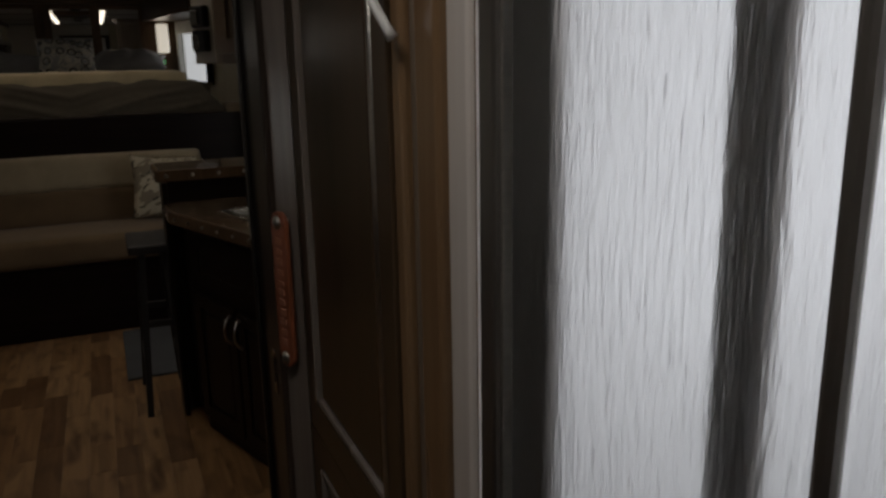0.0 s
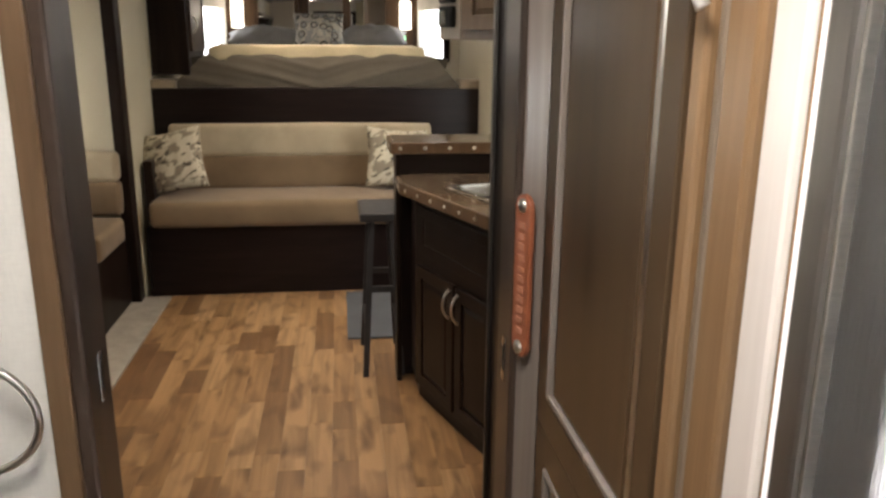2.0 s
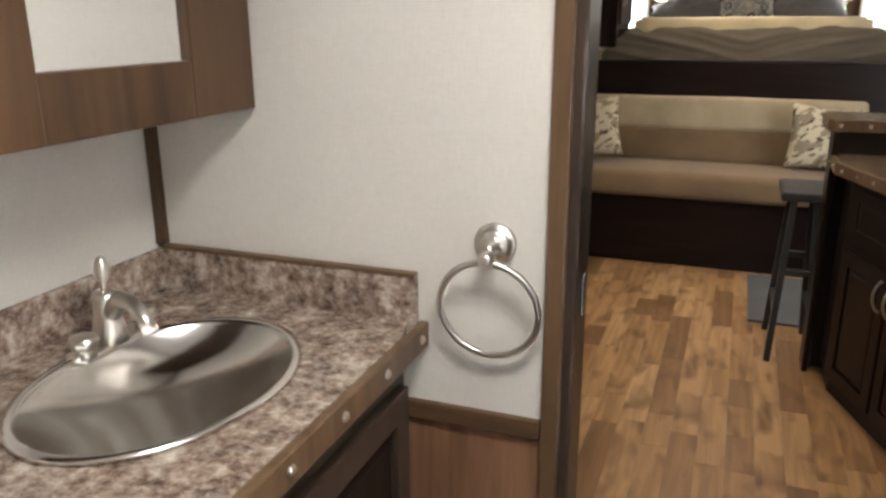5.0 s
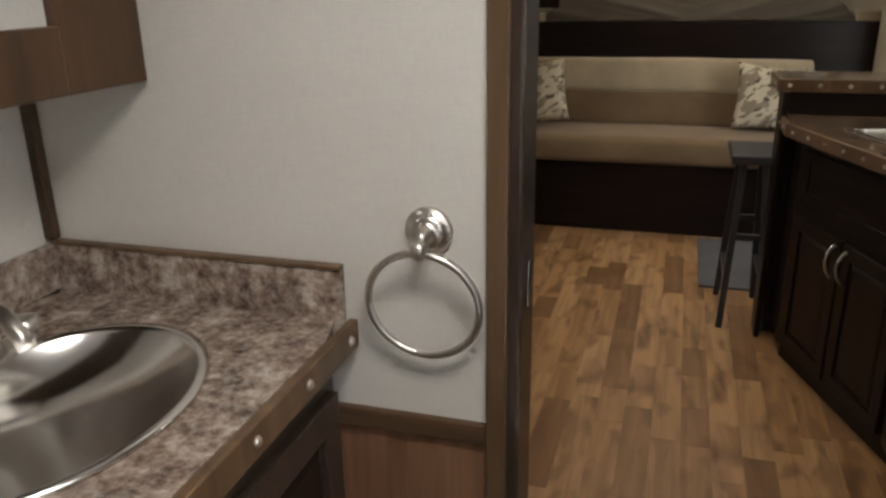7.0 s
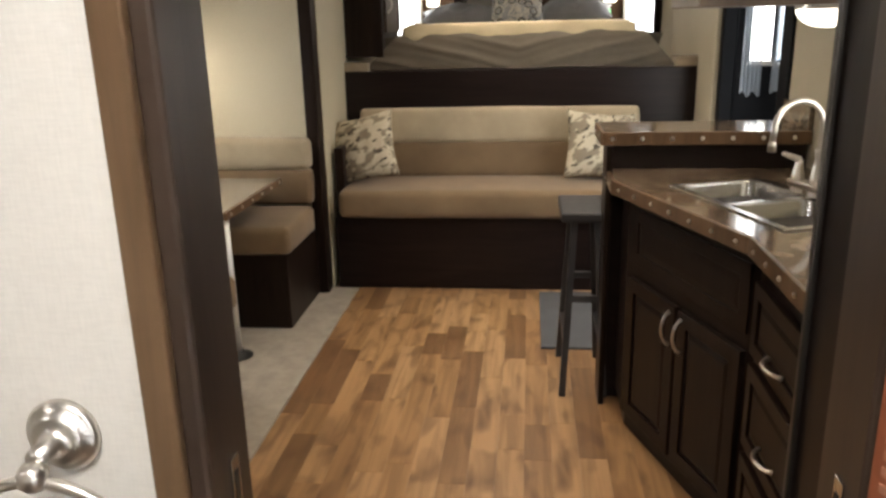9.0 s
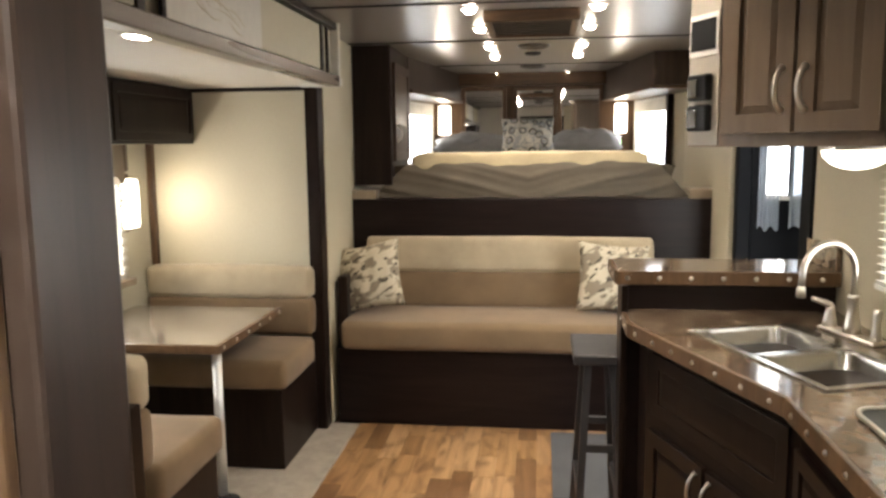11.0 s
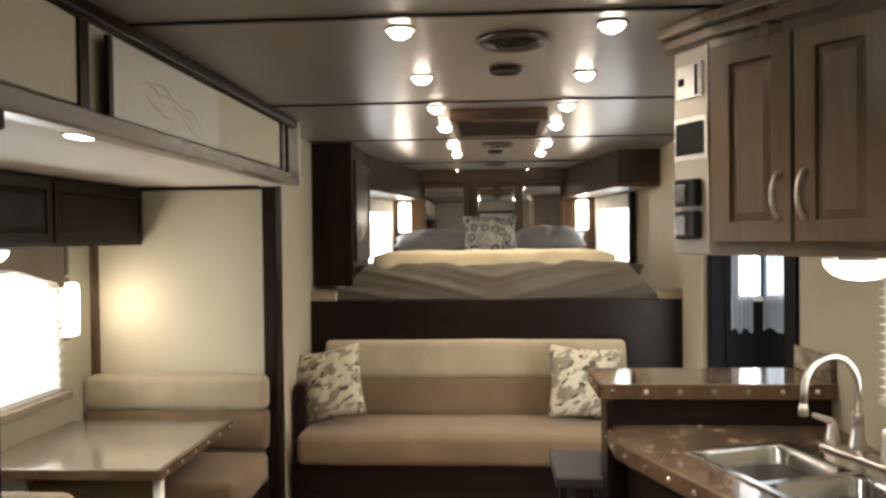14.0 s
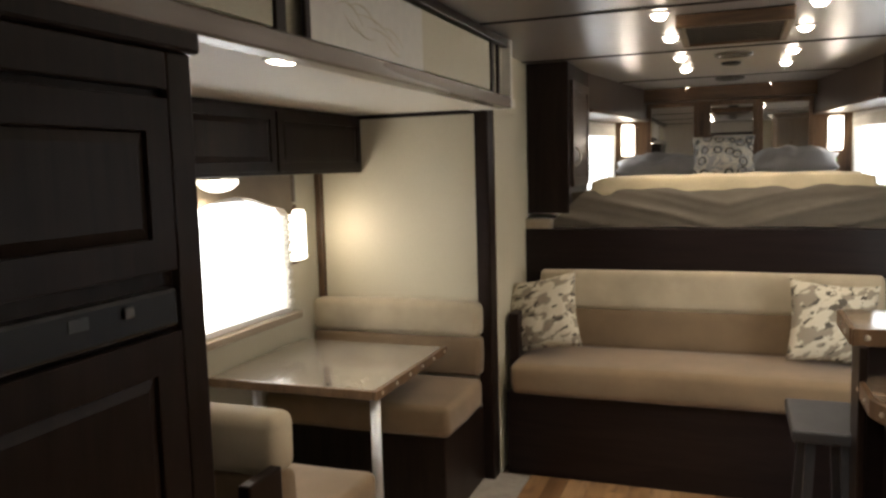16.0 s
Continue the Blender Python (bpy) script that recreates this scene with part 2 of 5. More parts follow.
M_TABLE.node_tree.nodes["Principled BSDF"].inputs["Coat Weight"].default_value = 0.9
M_TABLE.node_tree.nodes["Principled BSDF"].inputs["Coat Roughness"].default_value = 0.13
M_GRANITE = mottled("granite_laminate", [(0.36, (0.030, 0.022, 0.020)), (0.45, (0.15, 0.098, 0.070)), (0.53, (0.27, 0.200, 0.155)), (0.64, (0.56, 0.49, 0.41))], 21, (0.18, 0.32), [(0.37, (0.050, 0.036, 0.032)), (0.46, (0.21, 0.140, 0.100)), (0.54, (0.34, 0.275, 0.23)), (0.64, (0.56, 0.49, 0.41))])
M_NICKEL = metal("brushed_nickel", (0.72, 0.68, 0.62), 0.30)
M_STEEL = metal("brushed_steel", (0.62, 0.61, 0.59), 0.2)
M_BOWL = metal("brushed_basin_steel", (0.90, 0.88, 0.84), 0.17, (60, 60, 60))
M_ALU = metal("white_aluminium", (0.86, 0.86, 0.85), 0.45)
M_BRONZE = metal("dark_bronze", (0.12, 0.11, 0.10), 0.4)
M_GREYMETAL = plastic("grey_painted_metal", (0.034, 0.034, 0.037), 0.45)
M_BLACK = plastic("black_plastic", (0.012, 0.012, 0.013), 0.35)
M_WHITE = plastic("white_plastic", (0.75, 0.73, 0.69), 0.4)
M_PLATE = plastic("cream_plate", (0.60, 0.57, 0.50), 0.45)
M_SPREAD = cloth("taupe_bedspread", (0.108, 0.086, 0.058), 700, 0.75)
M_BLANKET = cloth("pale_yellow_blanket", (0.54, 0.45, 0.285), 500)
M_PILLOW = cloth("grey_pillowcase", (0.27, 0.268, 0.275), 700)
M_LEAF = printed("leaf_print", (0.52, 0.46, 0.34), (0.25, 0.21, 0.15), (0.085, 0.07, 0.05), 17)
M_RING = printed("medallion_print", (0.48, 0.46, 0.41), (0.22, 0.245, 0.27), (0.045, 0.042, 0.040), 13, True)
M_SLIDEFLOOR = mottled("marbled_vinyl", [(0.3, (0.30, 0.26, 0.21)), (0.7, (0.44, 0.39, 0.32))], 12, (0.4, 0.55))
M_MAT = cloth("grey_floor_mat", (0.075, 0.076, 0.080), 400)
M_LEATHER = mottled("russet_leather", [(0.3, (0.19, 0.055, 0.024)), (0.7, (0.34, 0.105, 0.048))], 20, (0.35, 0.5))
M_STITCH = plastic("pale_thread", (0.40, 0.165, 0.095), 0.8)
M_ACRYLIC = plastic("white_acrylic", (0.80, 0.80, 0.80), 0.3)
M_SHADE = cloth("cream_pleated_shade", (0.66, 0.62, 0.53), 500)
M_SHEER = cloth("white_sheer", (0.62, 0.70, 0.80), 800)
M_SWAG = cloth("tan_valance", (0.30, 0.235, 0.16), 700)
M_DOORGREY = plastic("charcoal_door_paint", (0.006, 0.0065, 0.008), 0.7)
M_SIDE = plastic("beige_panel", (0.40, 0.362, 0.305), 0.4)
M_HOOD = plastic("satin_grey_enamel", (0.30, 0.29, 0.28), 0.3)
M_GLOSS = plastic("glossy_black_glass", (0.008, 0.008, 0.009), 0.06)
M_FRAME = metal("satin_bronze_frame", (0.33, 0.305, 0.285), 0.40, (200, 200, 3))
M_SEAL, _nt, _b = tree_of("translucent_seal")
_b.inputs["Base Color"].default_value, _b.inputs["Roughness"].default_value = (0.9, 0.9, 0.9, 1), 0.4
_tr, _mx = _nt.nodes.new("ShaderNodeBsdfTranslucent"), _nt.nodes.new("ShaderNodeMixShader")
_tr.inputs["Color"].default_value, _mx.inputs[0].default_value = (0.97, 0.97, 0.97, 1), 0.9
_nt.links.new(_b.outputs[0], _mx.inputs[1])
_nt.links.new(_tr.outputs[0], _mx.inputs[2])
_nt.links.new(_mx.outputs[0], _nt.nodes["Material Output"].inputs[0])
M_DOORGREY.node_tree.nodes["Principled BSDF"].inputs["Specular IOR Level"].default_value = 0.12
M_BLACK.node_tree.nodes["Principled BSDF"].inputs["Specular IOR Level"].default_value = 0.25
M_SHEER.node_tree.nodes["Principled BSDF"].inputs["Alpha"].default_value = 0.42
M_LENS = glow("lit_lens", WARM, 60.0)
M_FROST = glow("lit_frosted_glass", (1.0, 0.90, 0.74), 8.0)
M_SKYGLOW = glow("bright_outdoors", (0.96, 0.98, 1.0), DAY)
M_BLUEGLOW = glow("pale_outdoors", (0.58, 0.78, 1.0), 1.5)
M_GROUND = mottled("gravel", [(0.3, (0.16, 0.15, 0.14)), (0.7, (0.30, 0.28, 0.26))], 30, (0.8, 0.95))
M_GREEN = glow("green_indicator", (0.1, 1.0, 0.25), 2.0)

M_MIRROR, _nt, _b = tree_of("mirror_glass")
_b.inputs["Base Color"].default_value, _b.inputs["Metallic"].default_value, _b.inputs["Roughness"].default_value = (0.85, 0.86, 0.86, 1), 1.0, 0.02
M_GLASS, _nt, _b = tree_of("clear_glass")
_b.inputs["Transmission Weight"].default_value, _b.inputs["Roughness"].default_value, _b.inputs["IOR"].default_value = 1.0, 0.0, 1.1
M_RAIN, _nt, _b = tree_of("rain_glass")
_b.inputs["Base Color"].default_value = (0.92, 0.93, 0.94, 1)
_b.inputs["Transmission Weight"].default_value, _b.inputs["Roughness"].default_value, _b.inputs["IOR"].default_value = 1.0, 0.30, 1.27
bump(_nt, _b, noise_tex(_nt, coords(_nt, (260, 260, 34)), 1.0, 3), 0.6, 0.003)


# ---- helpers for building ----
ORIGIN = {}


def thing(name, place, label, category, group="", kind=""):
    """An Empty at the base of a thing."""
    ob = new(name)
    ob.empty_display_size = 0.05
    ob.matrix_basis = Matrix.Translation(place)
    ORIGIN[ob] = Vector(place)
    return tagged(ob, label, category, group, kind)


def part(name, bm, material, parent, label="", smooth=False):
    """A bmesh in world metres becomes one mesh under a thing or a part."""
    place = ORIGIN[parent] if parent else Vector()
    bm.transform(Matrix.Translation(-place))
    bmesh.ops.recalc_face_normals(bm, faces=bm.faces)
    me = bpy.data.meshes.new(name)
    bm.to_mesh(me)
    bm.free()
    me.materials.append(material)
    if smooth or material in (M_TAN, M_CREAM, M_SEAT):
        for p in me.polygons:
            p.use_smooth = True
    ob = new(name, me)
    if parent:
        ob.parent = parent
        ORIGIN[ob] = place
    if label:
        ob["label"] = label
    return ob


def fixed(name, bm, material, label, category, smooth=False):
    """A piece of the setting."""
    ob = part(name, bm, material, None, "", smooth)
    ORIGIN[ob] = Vector()
    return tagged(ob, label, category, "", "structure")


def single(name, bm, material, label, category, group="", smooth=False):
    """A thing that is one mesh."""
    ob = part(name, bm, material, None, "", smooth)
    ORIGIN[ob] = Vector()
    return tagged(ob, label, category, group)


def box(x0, x1, y0, y1, z0, z1, bevel=0.0, segments=2, m=None):
    bm = bmesh.new()
    bmesh.ops.create_cube(bm, size=1.0)
    bm.transform(Matrix.Translation(((x0 + x1) / 2, (y0 + y1) / 2, (z0 + z1) / 2)) @ Matrix.Diagonal((abs(x1 - x0), abs(y1 - y0), abs(z1 - z0), 1)))
    if bevel:
        bmesh.ops.bevel(bm, geom=bm.edges[:], offset=bevel, segments=segments, affect="EDGES", profile=0.5)
    if m is not None:
        bm.transform(m)
    return bm


def join(*bms):
    out = bms[0]
    for b in bms[1:]:
        me = bpy.data.meshes.new("tmp")
        b.to_mesh(me)
        b.free()
        out.from_mesh(me)
        bpy.data.meshes.remove(me)
    return out


def prism(points, z0, z1, bevel=0.0):
    """An upright block over a plan outline."""
    bm = bmesh.new()
    low = [bm.verts.new((x, y, z0)) for x, y in points]
    face = bm.faces.new(low)
    up = bmesh.ops.extrude_face_region(bm, geom=[face])
    bmesh.ops.translate(bm, verts=[v for v in up["geom"] if isinstance(v, bmesh.types.BMVert)], vec=(0, 0, z1 - z0))
    bmesh.ops.recalc_face_normals(bm, faces=bm.faces)
    if bevel:
        bmesh.ops.bevel(bm, geom=bm.edges[:], offset=bevel, segments=2, affect="EDGES", profile=0.5)
    return bm


def lathe(profile, m, steps=32):
    """Radius and height pairs turned round z, then placed by m."""
    bm = bmesh.new()
    rings = []
    for r, z in profile:
        rings.append([bm.verts.new((r * math.cos(2 * math.pi * i / steps), r * math.sin(2 * math.pi * i / steps), z)) for i in range(steps)])
    for a, b in zip(rings, rings[1:]):
        for i in range(steps):
            bm.faces.new((a[i], a[(i + 1) % steps], b[(i + 1) % steps], b[i]))
    for ring in (rings[0], rings[-1]):
        if (ring[0].co - ring[steps // 2].co).length > 1e-4:
            bm.faces.new(ring)
    bm.transform(m)
    bmesh.ops.remove_doubles(bm, verts=bm.verts, dist=1e-6)
    return bm


def tube(points, radius, closed=False, steps=10):
    """A round bar along a line of points; radius may be a list."""
    bm = bmesh.new()
    pts = [Vector(p) for p in points]
    n = len(pts)
    radii = radius if isinstance(radius, (list, tuple)) else [radius] * n
    rings, side = [], None
    for i, p in enumerate(pts):
        a = pts[(i - 1) % n] if closed or i else p
        b = pts[(i + 1) % n] if closed or i < n - 1 else p
        d = (b - a).normalized()
        if side is None:
            side = d.orthogonal().normalized()
        side = (side - d * side.dot(d)).normalized()
        other = d.cross(side)
        rings.append([bm.verts.new(p + radii[i] * (side * math.cos(2 * math.pi * k / steps) + other * math.sin(2 * math.pi * k / steps))) for k in range(steps)])
    pairs = list(zip(rings, rings[1:])) + ([(rings[-1], rings[0])] if closed else [])
    for a, b in pairs:
        for k in range(steps):
            bm.faces.new((a[k], a[(k + 1) % steps], b[(k + 1) % steps], b[k]))
    if not closed:
        bm.faces.new(rings[0])
        bm.faces.new(rings[-1])
    return bm


def cushion(x0, x1, y0, y1, z0, z1, radius=0.04, puff=0.012, seed=0, m=None):
    """An upholstered block with round edges and a slight crown."""
    bm = box(x0, x1, y0, y1, z0, z1, radius, 4)
    bmesh.ops.subdivide_edges(bm, edges=[e for e in bm.edges if e.calc_length() > 0.15], cuts=6, use_grid_fill=True)
    c = Vector(((x0 + x1) / 2, (y0 + y1) / 2, (z0 + z1) / 2))
    h = Vector(((x1 - x0) / 2, (y1 - y0) / 2, (z1 - z0) / 2))
    for v in bm.verts:
        u = [(v.co[i] - c[i]) / h[i] for i in range(3)]
        for i in range(3):
            j, k = (i + 1) % 3, (i + 2) % 3
            v.co[i] += u[i] * puff * max(0, 1 - u[j] ** 2) * max(0, 1 - u[k] ** 2)
        v.co += 0.004 * noise.noise_vector(v.co * 5 + Vector((seed, 0, 0)))
    if m is not None:
        bm.transform(m)
    return bm


def pillow(width, height, thick, m, seed=0, crease=0.012, soft=0.0):
    """A stuffed pillow with pinched corners, upright in the xz plane."""
    bm = bmesh.new()
    n = 22
    for sign in (-1, 1):
        grid = []
        for i in range(n + 1):
            row = []
            for j in range(n + 1):
                u, w = 2 * i / n - 1, 2 * j / n - 1
                x = u * (1 - 0.09 * (1 - w * w) * abs(u) ** 3) * width / 2
                z = w * (1 - 0.09 * (1 - u * u) * abs(w) ** 3 - soft * abs(u) ** 3) * height / 2
                y = sign * thick / 2 * max(0.0, (1 - abs(u) ** 2.6) * (1 - abs(w) ** 2.6)) ** 0.62
                p = Vector((x, y, z))
                p.y += crease * sign * (noise.noise(Vector((x * 9 + seed, z * 9, sign))) + 0.8 * noise.noise(Vector((x * 22 + seed, z * 5, sign)))) * min(1, 3 * (1 - max(abs(u), abs(w))))
                row.append(bm.verts.new(p))
            grid.append(row)
        for i in range(n):
            for j in range(n):
                bm.faces.new((grid[i][j], grid[i + 1][j], grid[i + 1][j + 1], grid[i][j + 1]))
    bmesh.ops.remove_doubles(bm, verts=bm.verts, dist=1e-5)
    bm.transform(m)
    return bm


def placed(bm, m):
    bm.transform(m)
    return bm


def panel_door(w, h, m, frame_w=0.055, thick=0.02, recess=0.008):
    """A frame and raised panel in the xz plane, front towards -y, its lower corner at the origin. Gives frame and panel."""
    f = bmesh.new()
    loops = [[f.verts.new((x, y, z)) for x, z in ((e, e), (w - e, e), (w - e, h - e), (e, h - e))] for e, y in ((0, -thick), (frame_w, -thick), (frame_w, 0), (0, 0))]
    for k in range(4):
        for i in range(4):
            one, two = loops[k], loops[(k + 1) % 4]
            f.faces.new((one[i], one[(i + 1) % 4], two[(i + 1) % 4], two[i]))
    bmesh.ops.recalc_face_normals(f, faces=f.faces)
    bmesh.ops.bevel(f, geom=[e for e in f.edges if abs(e.calc_face_angle(0)) > 0.5], offset=0.002, segments=2, affect="EDGES", profile=0.5)
    p = bmesh.new()
    a, b, y0, y1 = frame_w, frame_w + 0.022, -thick + recess, -thick + 0.003
    outer = [p.verts.new(v) for v in ((a, y0, a), (w - a, y0, a), (w - a, y0, h - a), (a, y0, h - a))]
    inner = [p.verts.new(v) for v in ((b, y1, b), (w - b, y1, b), (w - b, y1, h - b), (b, y1, h - b))]
    back = [p.verts.new((v.co.x, -0.002, v.co.z)) for v in outer]
    for i in range(4):
        p.faces.new((outer[i], outer[(i + 1) % 4], inner[(i + 1) % 4], inner[i]))
        p.faces.new((outer[i], outer[(i + 1) % 4], back[(i + 1) % 4], back[i]))
    p.faces.new(inner)
    p.faces.new(back)
    return placed(f, m), placed(p, m)


def arch_handle(length, m, rise=0.028, r=0.005):
    """A bowed pull along z, standing off towards -y."""
    pts = []
    for i in range(13):
        s = i / 12
        pts.append((0, -rise * math.sin(math.pi * s) ** 0.6 - 0.001, (s - 0.5) * length))
    rad = [r * (1.5 if i in (0, 12) else 1.0) for i in range(13)]
    return placed(tube(pts, rad, steps=8), m)


def facing(x, y, z, nx, ny):
    """A pose whose -y axis looks along (nx, ny)."""
    return Matrix.Translation((x, y, z)) @ Matrix.Rotation(math.atan2(nx, -ny), 4, "Z")


# ---- the large structure ----
XL, XR, TOP = -1.21, 0.96, 2.15
floor = fixed("floor", box(XL - 0.05, XR + 0.05, -1.35, 5.35, -0.1, -0.004), M_BROWNY, "brown wood-look floor of the trailer", "floor")
slide_floor = fixed("floor_slide", prism([(-2.235, 1.4), (-1.06, 1.4), (-1.06, 4.7), (-2.235, 4.7)], -0.08, 0.006, 0.003), M_SLIDEFLOOR, "beige marbled vinyl floor of the slide-out", "floor")

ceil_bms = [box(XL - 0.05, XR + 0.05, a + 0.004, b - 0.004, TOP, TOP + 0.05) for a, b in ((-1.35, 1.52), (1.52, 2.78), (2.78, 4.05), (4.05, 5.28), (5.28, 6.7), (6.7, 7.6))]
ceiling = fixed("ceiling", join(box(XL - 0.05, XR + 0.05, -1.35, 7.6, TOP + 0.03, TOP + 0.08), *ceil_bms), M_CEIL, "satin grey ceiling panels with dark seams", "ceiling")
for y in (1.52, 2.78, 4.05, 5.28, 6.7):
    fixed("trim_ceiling", box(XL, XR, y - 0.009, y + 0.009, TOP - 0.006, TOP + 0.002, 0.002), M_DARKX, "narrow dark ceiling batten", "trim")


# out of view; white panel added to brighten what the basin reflects
fixed("ceiling_bath", box(XL, XR, -1.3, 1.055, TOP - 0.012, TOP - 0.001), M_ACRYLIC, "unseen white bathroom ceiling panel, added to brighten the basin", "ceiling")


def wall(name, bm, material, label):
    return fixed(name, bm, material, label, "wall")


wall("wall_left_rear", box(XL - 0.05, XL, -1.35, 1.4, 0, TOP), M_BATHWALL, "pale textured bathroom wall")
wall("wall_left_front", box(XL - 0.05, XL, 4.70, 6.42, 0, TOP), M_WALL, "cream textured wall beside the sofa")
wall("wall_back", box(XL, XR, -1.35, -1.3, 0, TOP), M_BATHWALL, "pale bathroom back wall")
wall("wall_bath_left", box(XL, -0.418, 1.06, 1.168, 0.825, TOP), M_BATHWALL, "pale textured wall above dark wainscot")
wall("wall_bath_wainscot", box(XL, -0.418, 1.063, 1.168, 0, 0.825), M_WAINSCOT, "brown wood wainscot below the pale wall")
fixed("trim_wainscot", box(XL, -0.4195, 1.048, 1.0625, 0.79, 0.826, 0.003), M_BROWNX, "brown wood wainscot cap", "trim")
wall("wall_bath_right", box(0.30, XR, 1.08, 1.26, 0, TOP), M_DARK, "dark wood wall beside the doorway")
wall("wall_galley_rear", box(0.3005, XR, 1.2605, 1.272, 0, TOP), M_WALL, "cream wall behind the galley")
wall("wall_bath_header", box(-0.4175, 0.2995, 1.06, 1.168, 2.0, TOP), M_BATHWALL, "wall above the bathroom doorway")
# right wall with the entry door and the galley window cut through
DOOR_Y, WIN_Y, WIN_Z = (3.68, 4.85), (1.95, 3.03), (1.13, 1.50)
wall("wall_right", join(
    box(XR, XR + 0.05, -1.35, WIN_Y[0], 0, TOP), box(XR, XR + 0.05, WIN_Y[0], WIN_Y[1], 0, WIN_Z[0]), box(XR, XR + 0.05, WIN_Y[0], WIN_Y[1], WIN_Z[1], TOP),
    box(XR, XR + 0.05, WIN_Y[1], DOOR_Y[0], 0, TOP), box(XR, XR + 0.05, *DOOR_Y, 1.93, TOP), box(XR, XR + 0.05, DOOR_Y[1], 6.42, 0, TOP)), M_WALL, "cream textured wall with entry door and window")
wall("wall_stub", box(0.925, XR, 4.86, 5.28, 0, TOP, 0.003), M_WALL, "narrow cream wall end beside the bed")

# slide-out box
SX, SY0, SY1, SZ = -2.185, 1.42, 4.65, 1.857
SWY, SWZ = (2.95, 4.30), (0.905, 1.455)
wall("wall_slide_outer", join(
    box(SX - 0.05, SX, SY0 - 0.05, SWY[0], 0, SZ), box(SX - 0.05, SX, SWY[1], SY1 + 0.05, 0, SZ),
    box(SX - 0.05, SX, *SWY, 0, SWZ[0]), box(SX - 0.05, SX, *SWY, SWZ[1], SZ)), M_WALL, "cream slide-out wall with a wide window")
wall("wall_slide_end", box(SX, -1.235, SY1, SY1 + 0.05, 0, SZ), M_WALL, "cream slide-out end wall behind the dinette")
wall("wall_slide_near", box(SX, -1.235, SY0 - 0.05, SY0, 0, SZ), M_WALL, "cream slide-out end wall behind the fridge")
fixed("ceiling_slide", box(SX - 0.05, -1.10, SY0 - 0.05, SY1 + 0.05, SZ, SZ + 0.04), M_SLIDECEIL, "pale slide-out ceiling", "ceiling")
fixed("trim_slide_ceiling", box(SX, -1.24, SY1 - 0.012, SY1, SZ - 0.02, SZ, 0.003), M_DARKX, "dark strip where ceiling meets end wall", "trim")
fixed("trim_slide_corner", box(SX, SX + 0.035, SY1 - 0.035, SY1, 0, SZ - 0.02, 0.005), M_BROWN, "brown wood corner post", "trim")
fixed("trim_slide_post", box(-1.285, -1.215, 4.60, 4.72, 0, SZ, 0.006), M_DARK, "dark wood post at the slide-out mouth", "trim")
fixed("trim_slide_post", box(-1.285, -1.215, 1.34, 1.44, 0, SZ, 0.006), M_DARK, "dark wood post at the slide-out mouth", "trim")

# bed alcove: platform front, shelf, tapered nose
NOSE_L, NOSE_R, NOSE_Y = -1.0, 0.72, 7.45
fixed("bed_platform_front", box(XL, XR, 5.28, 5.33, 0, 1.22, 0.004), M_DARKX, "dark wood bulkhead under the bed", "bulkhead")
fixed("floor_bed", prism([(XL, 5.33), (XR, 5.33), (XR, 6.42), (NOSE_R, NOSE_Y), (NOSE_L, NOSE_Y), (XL, 6.42)], 1.15, 1.215), M_BROWNX, "raised bed platform", "floor")
fixed("trim_bed_ledge", box(XL, -1.06, 5.285, 5.5, 1.216, 1.275, 0.006), M_SWAG, "tan padded ledge beside the mattress", "trim")
fixed("trim_bed_ledge", box(0.80, XR, 5.285, 5.5, 1.216, 1.275, 0.006), M_SWAG, "tan padded ledge beside the mattress", "trim")


def nose_wall(name, a, b, win):
    """A tapered wall from plan point a to b with a window opening: start and end along it, sill and head."""
    d = Vector((b[0] - a[0], b[1] - a[1], 0))
    length, ang = d.length, math.atan2(d.y, d.x)
    m = Matrix.Translation((a[0], a[1], 0)) @ Matrix.Rotation(ang, 4, "Z")
    s0, s1, z0, z1 = win
    side = -1 if name.endswith("left") else 1
    y0, y1 = (0, 0.05) if name.endswith("left") else (-0.05, 0)
    bm = join(box(0, s0, y0, y1, 1.15, TOP), box(s1, length, y0, y1, 1.15, TOP), box(s0, s1, y0, y1, 1.15, z0), box(s0, s1, y0, y1, z1, TOP))
    wall(name, placed(bm, m), M_WALL, "cream tapered nose wall with a bright window")
    return m, length


NWIN_L, NWIN_R = (0.38, 0.98, 1.38, 1.87), (0.26, 0.99, 1.38, 1.87)
m_left, len_left = nose_wall("wall_nose_left", (XL, 6.42), (NOSE_L, NOSE_Y), NWIN_L)
m_right, len_right = nose_wall("wall_nose_right", (XR, 6.42), (NOSE_R, NOSE_Y), NWIN_R)
wall("wall_front", box(NOSE_L - 0.05, NOSE_R + 0.05, NOSE_Y, NOSE_Y + 0.05, 1.15, TOP), M_BROWN, "brown wood headboard wall")


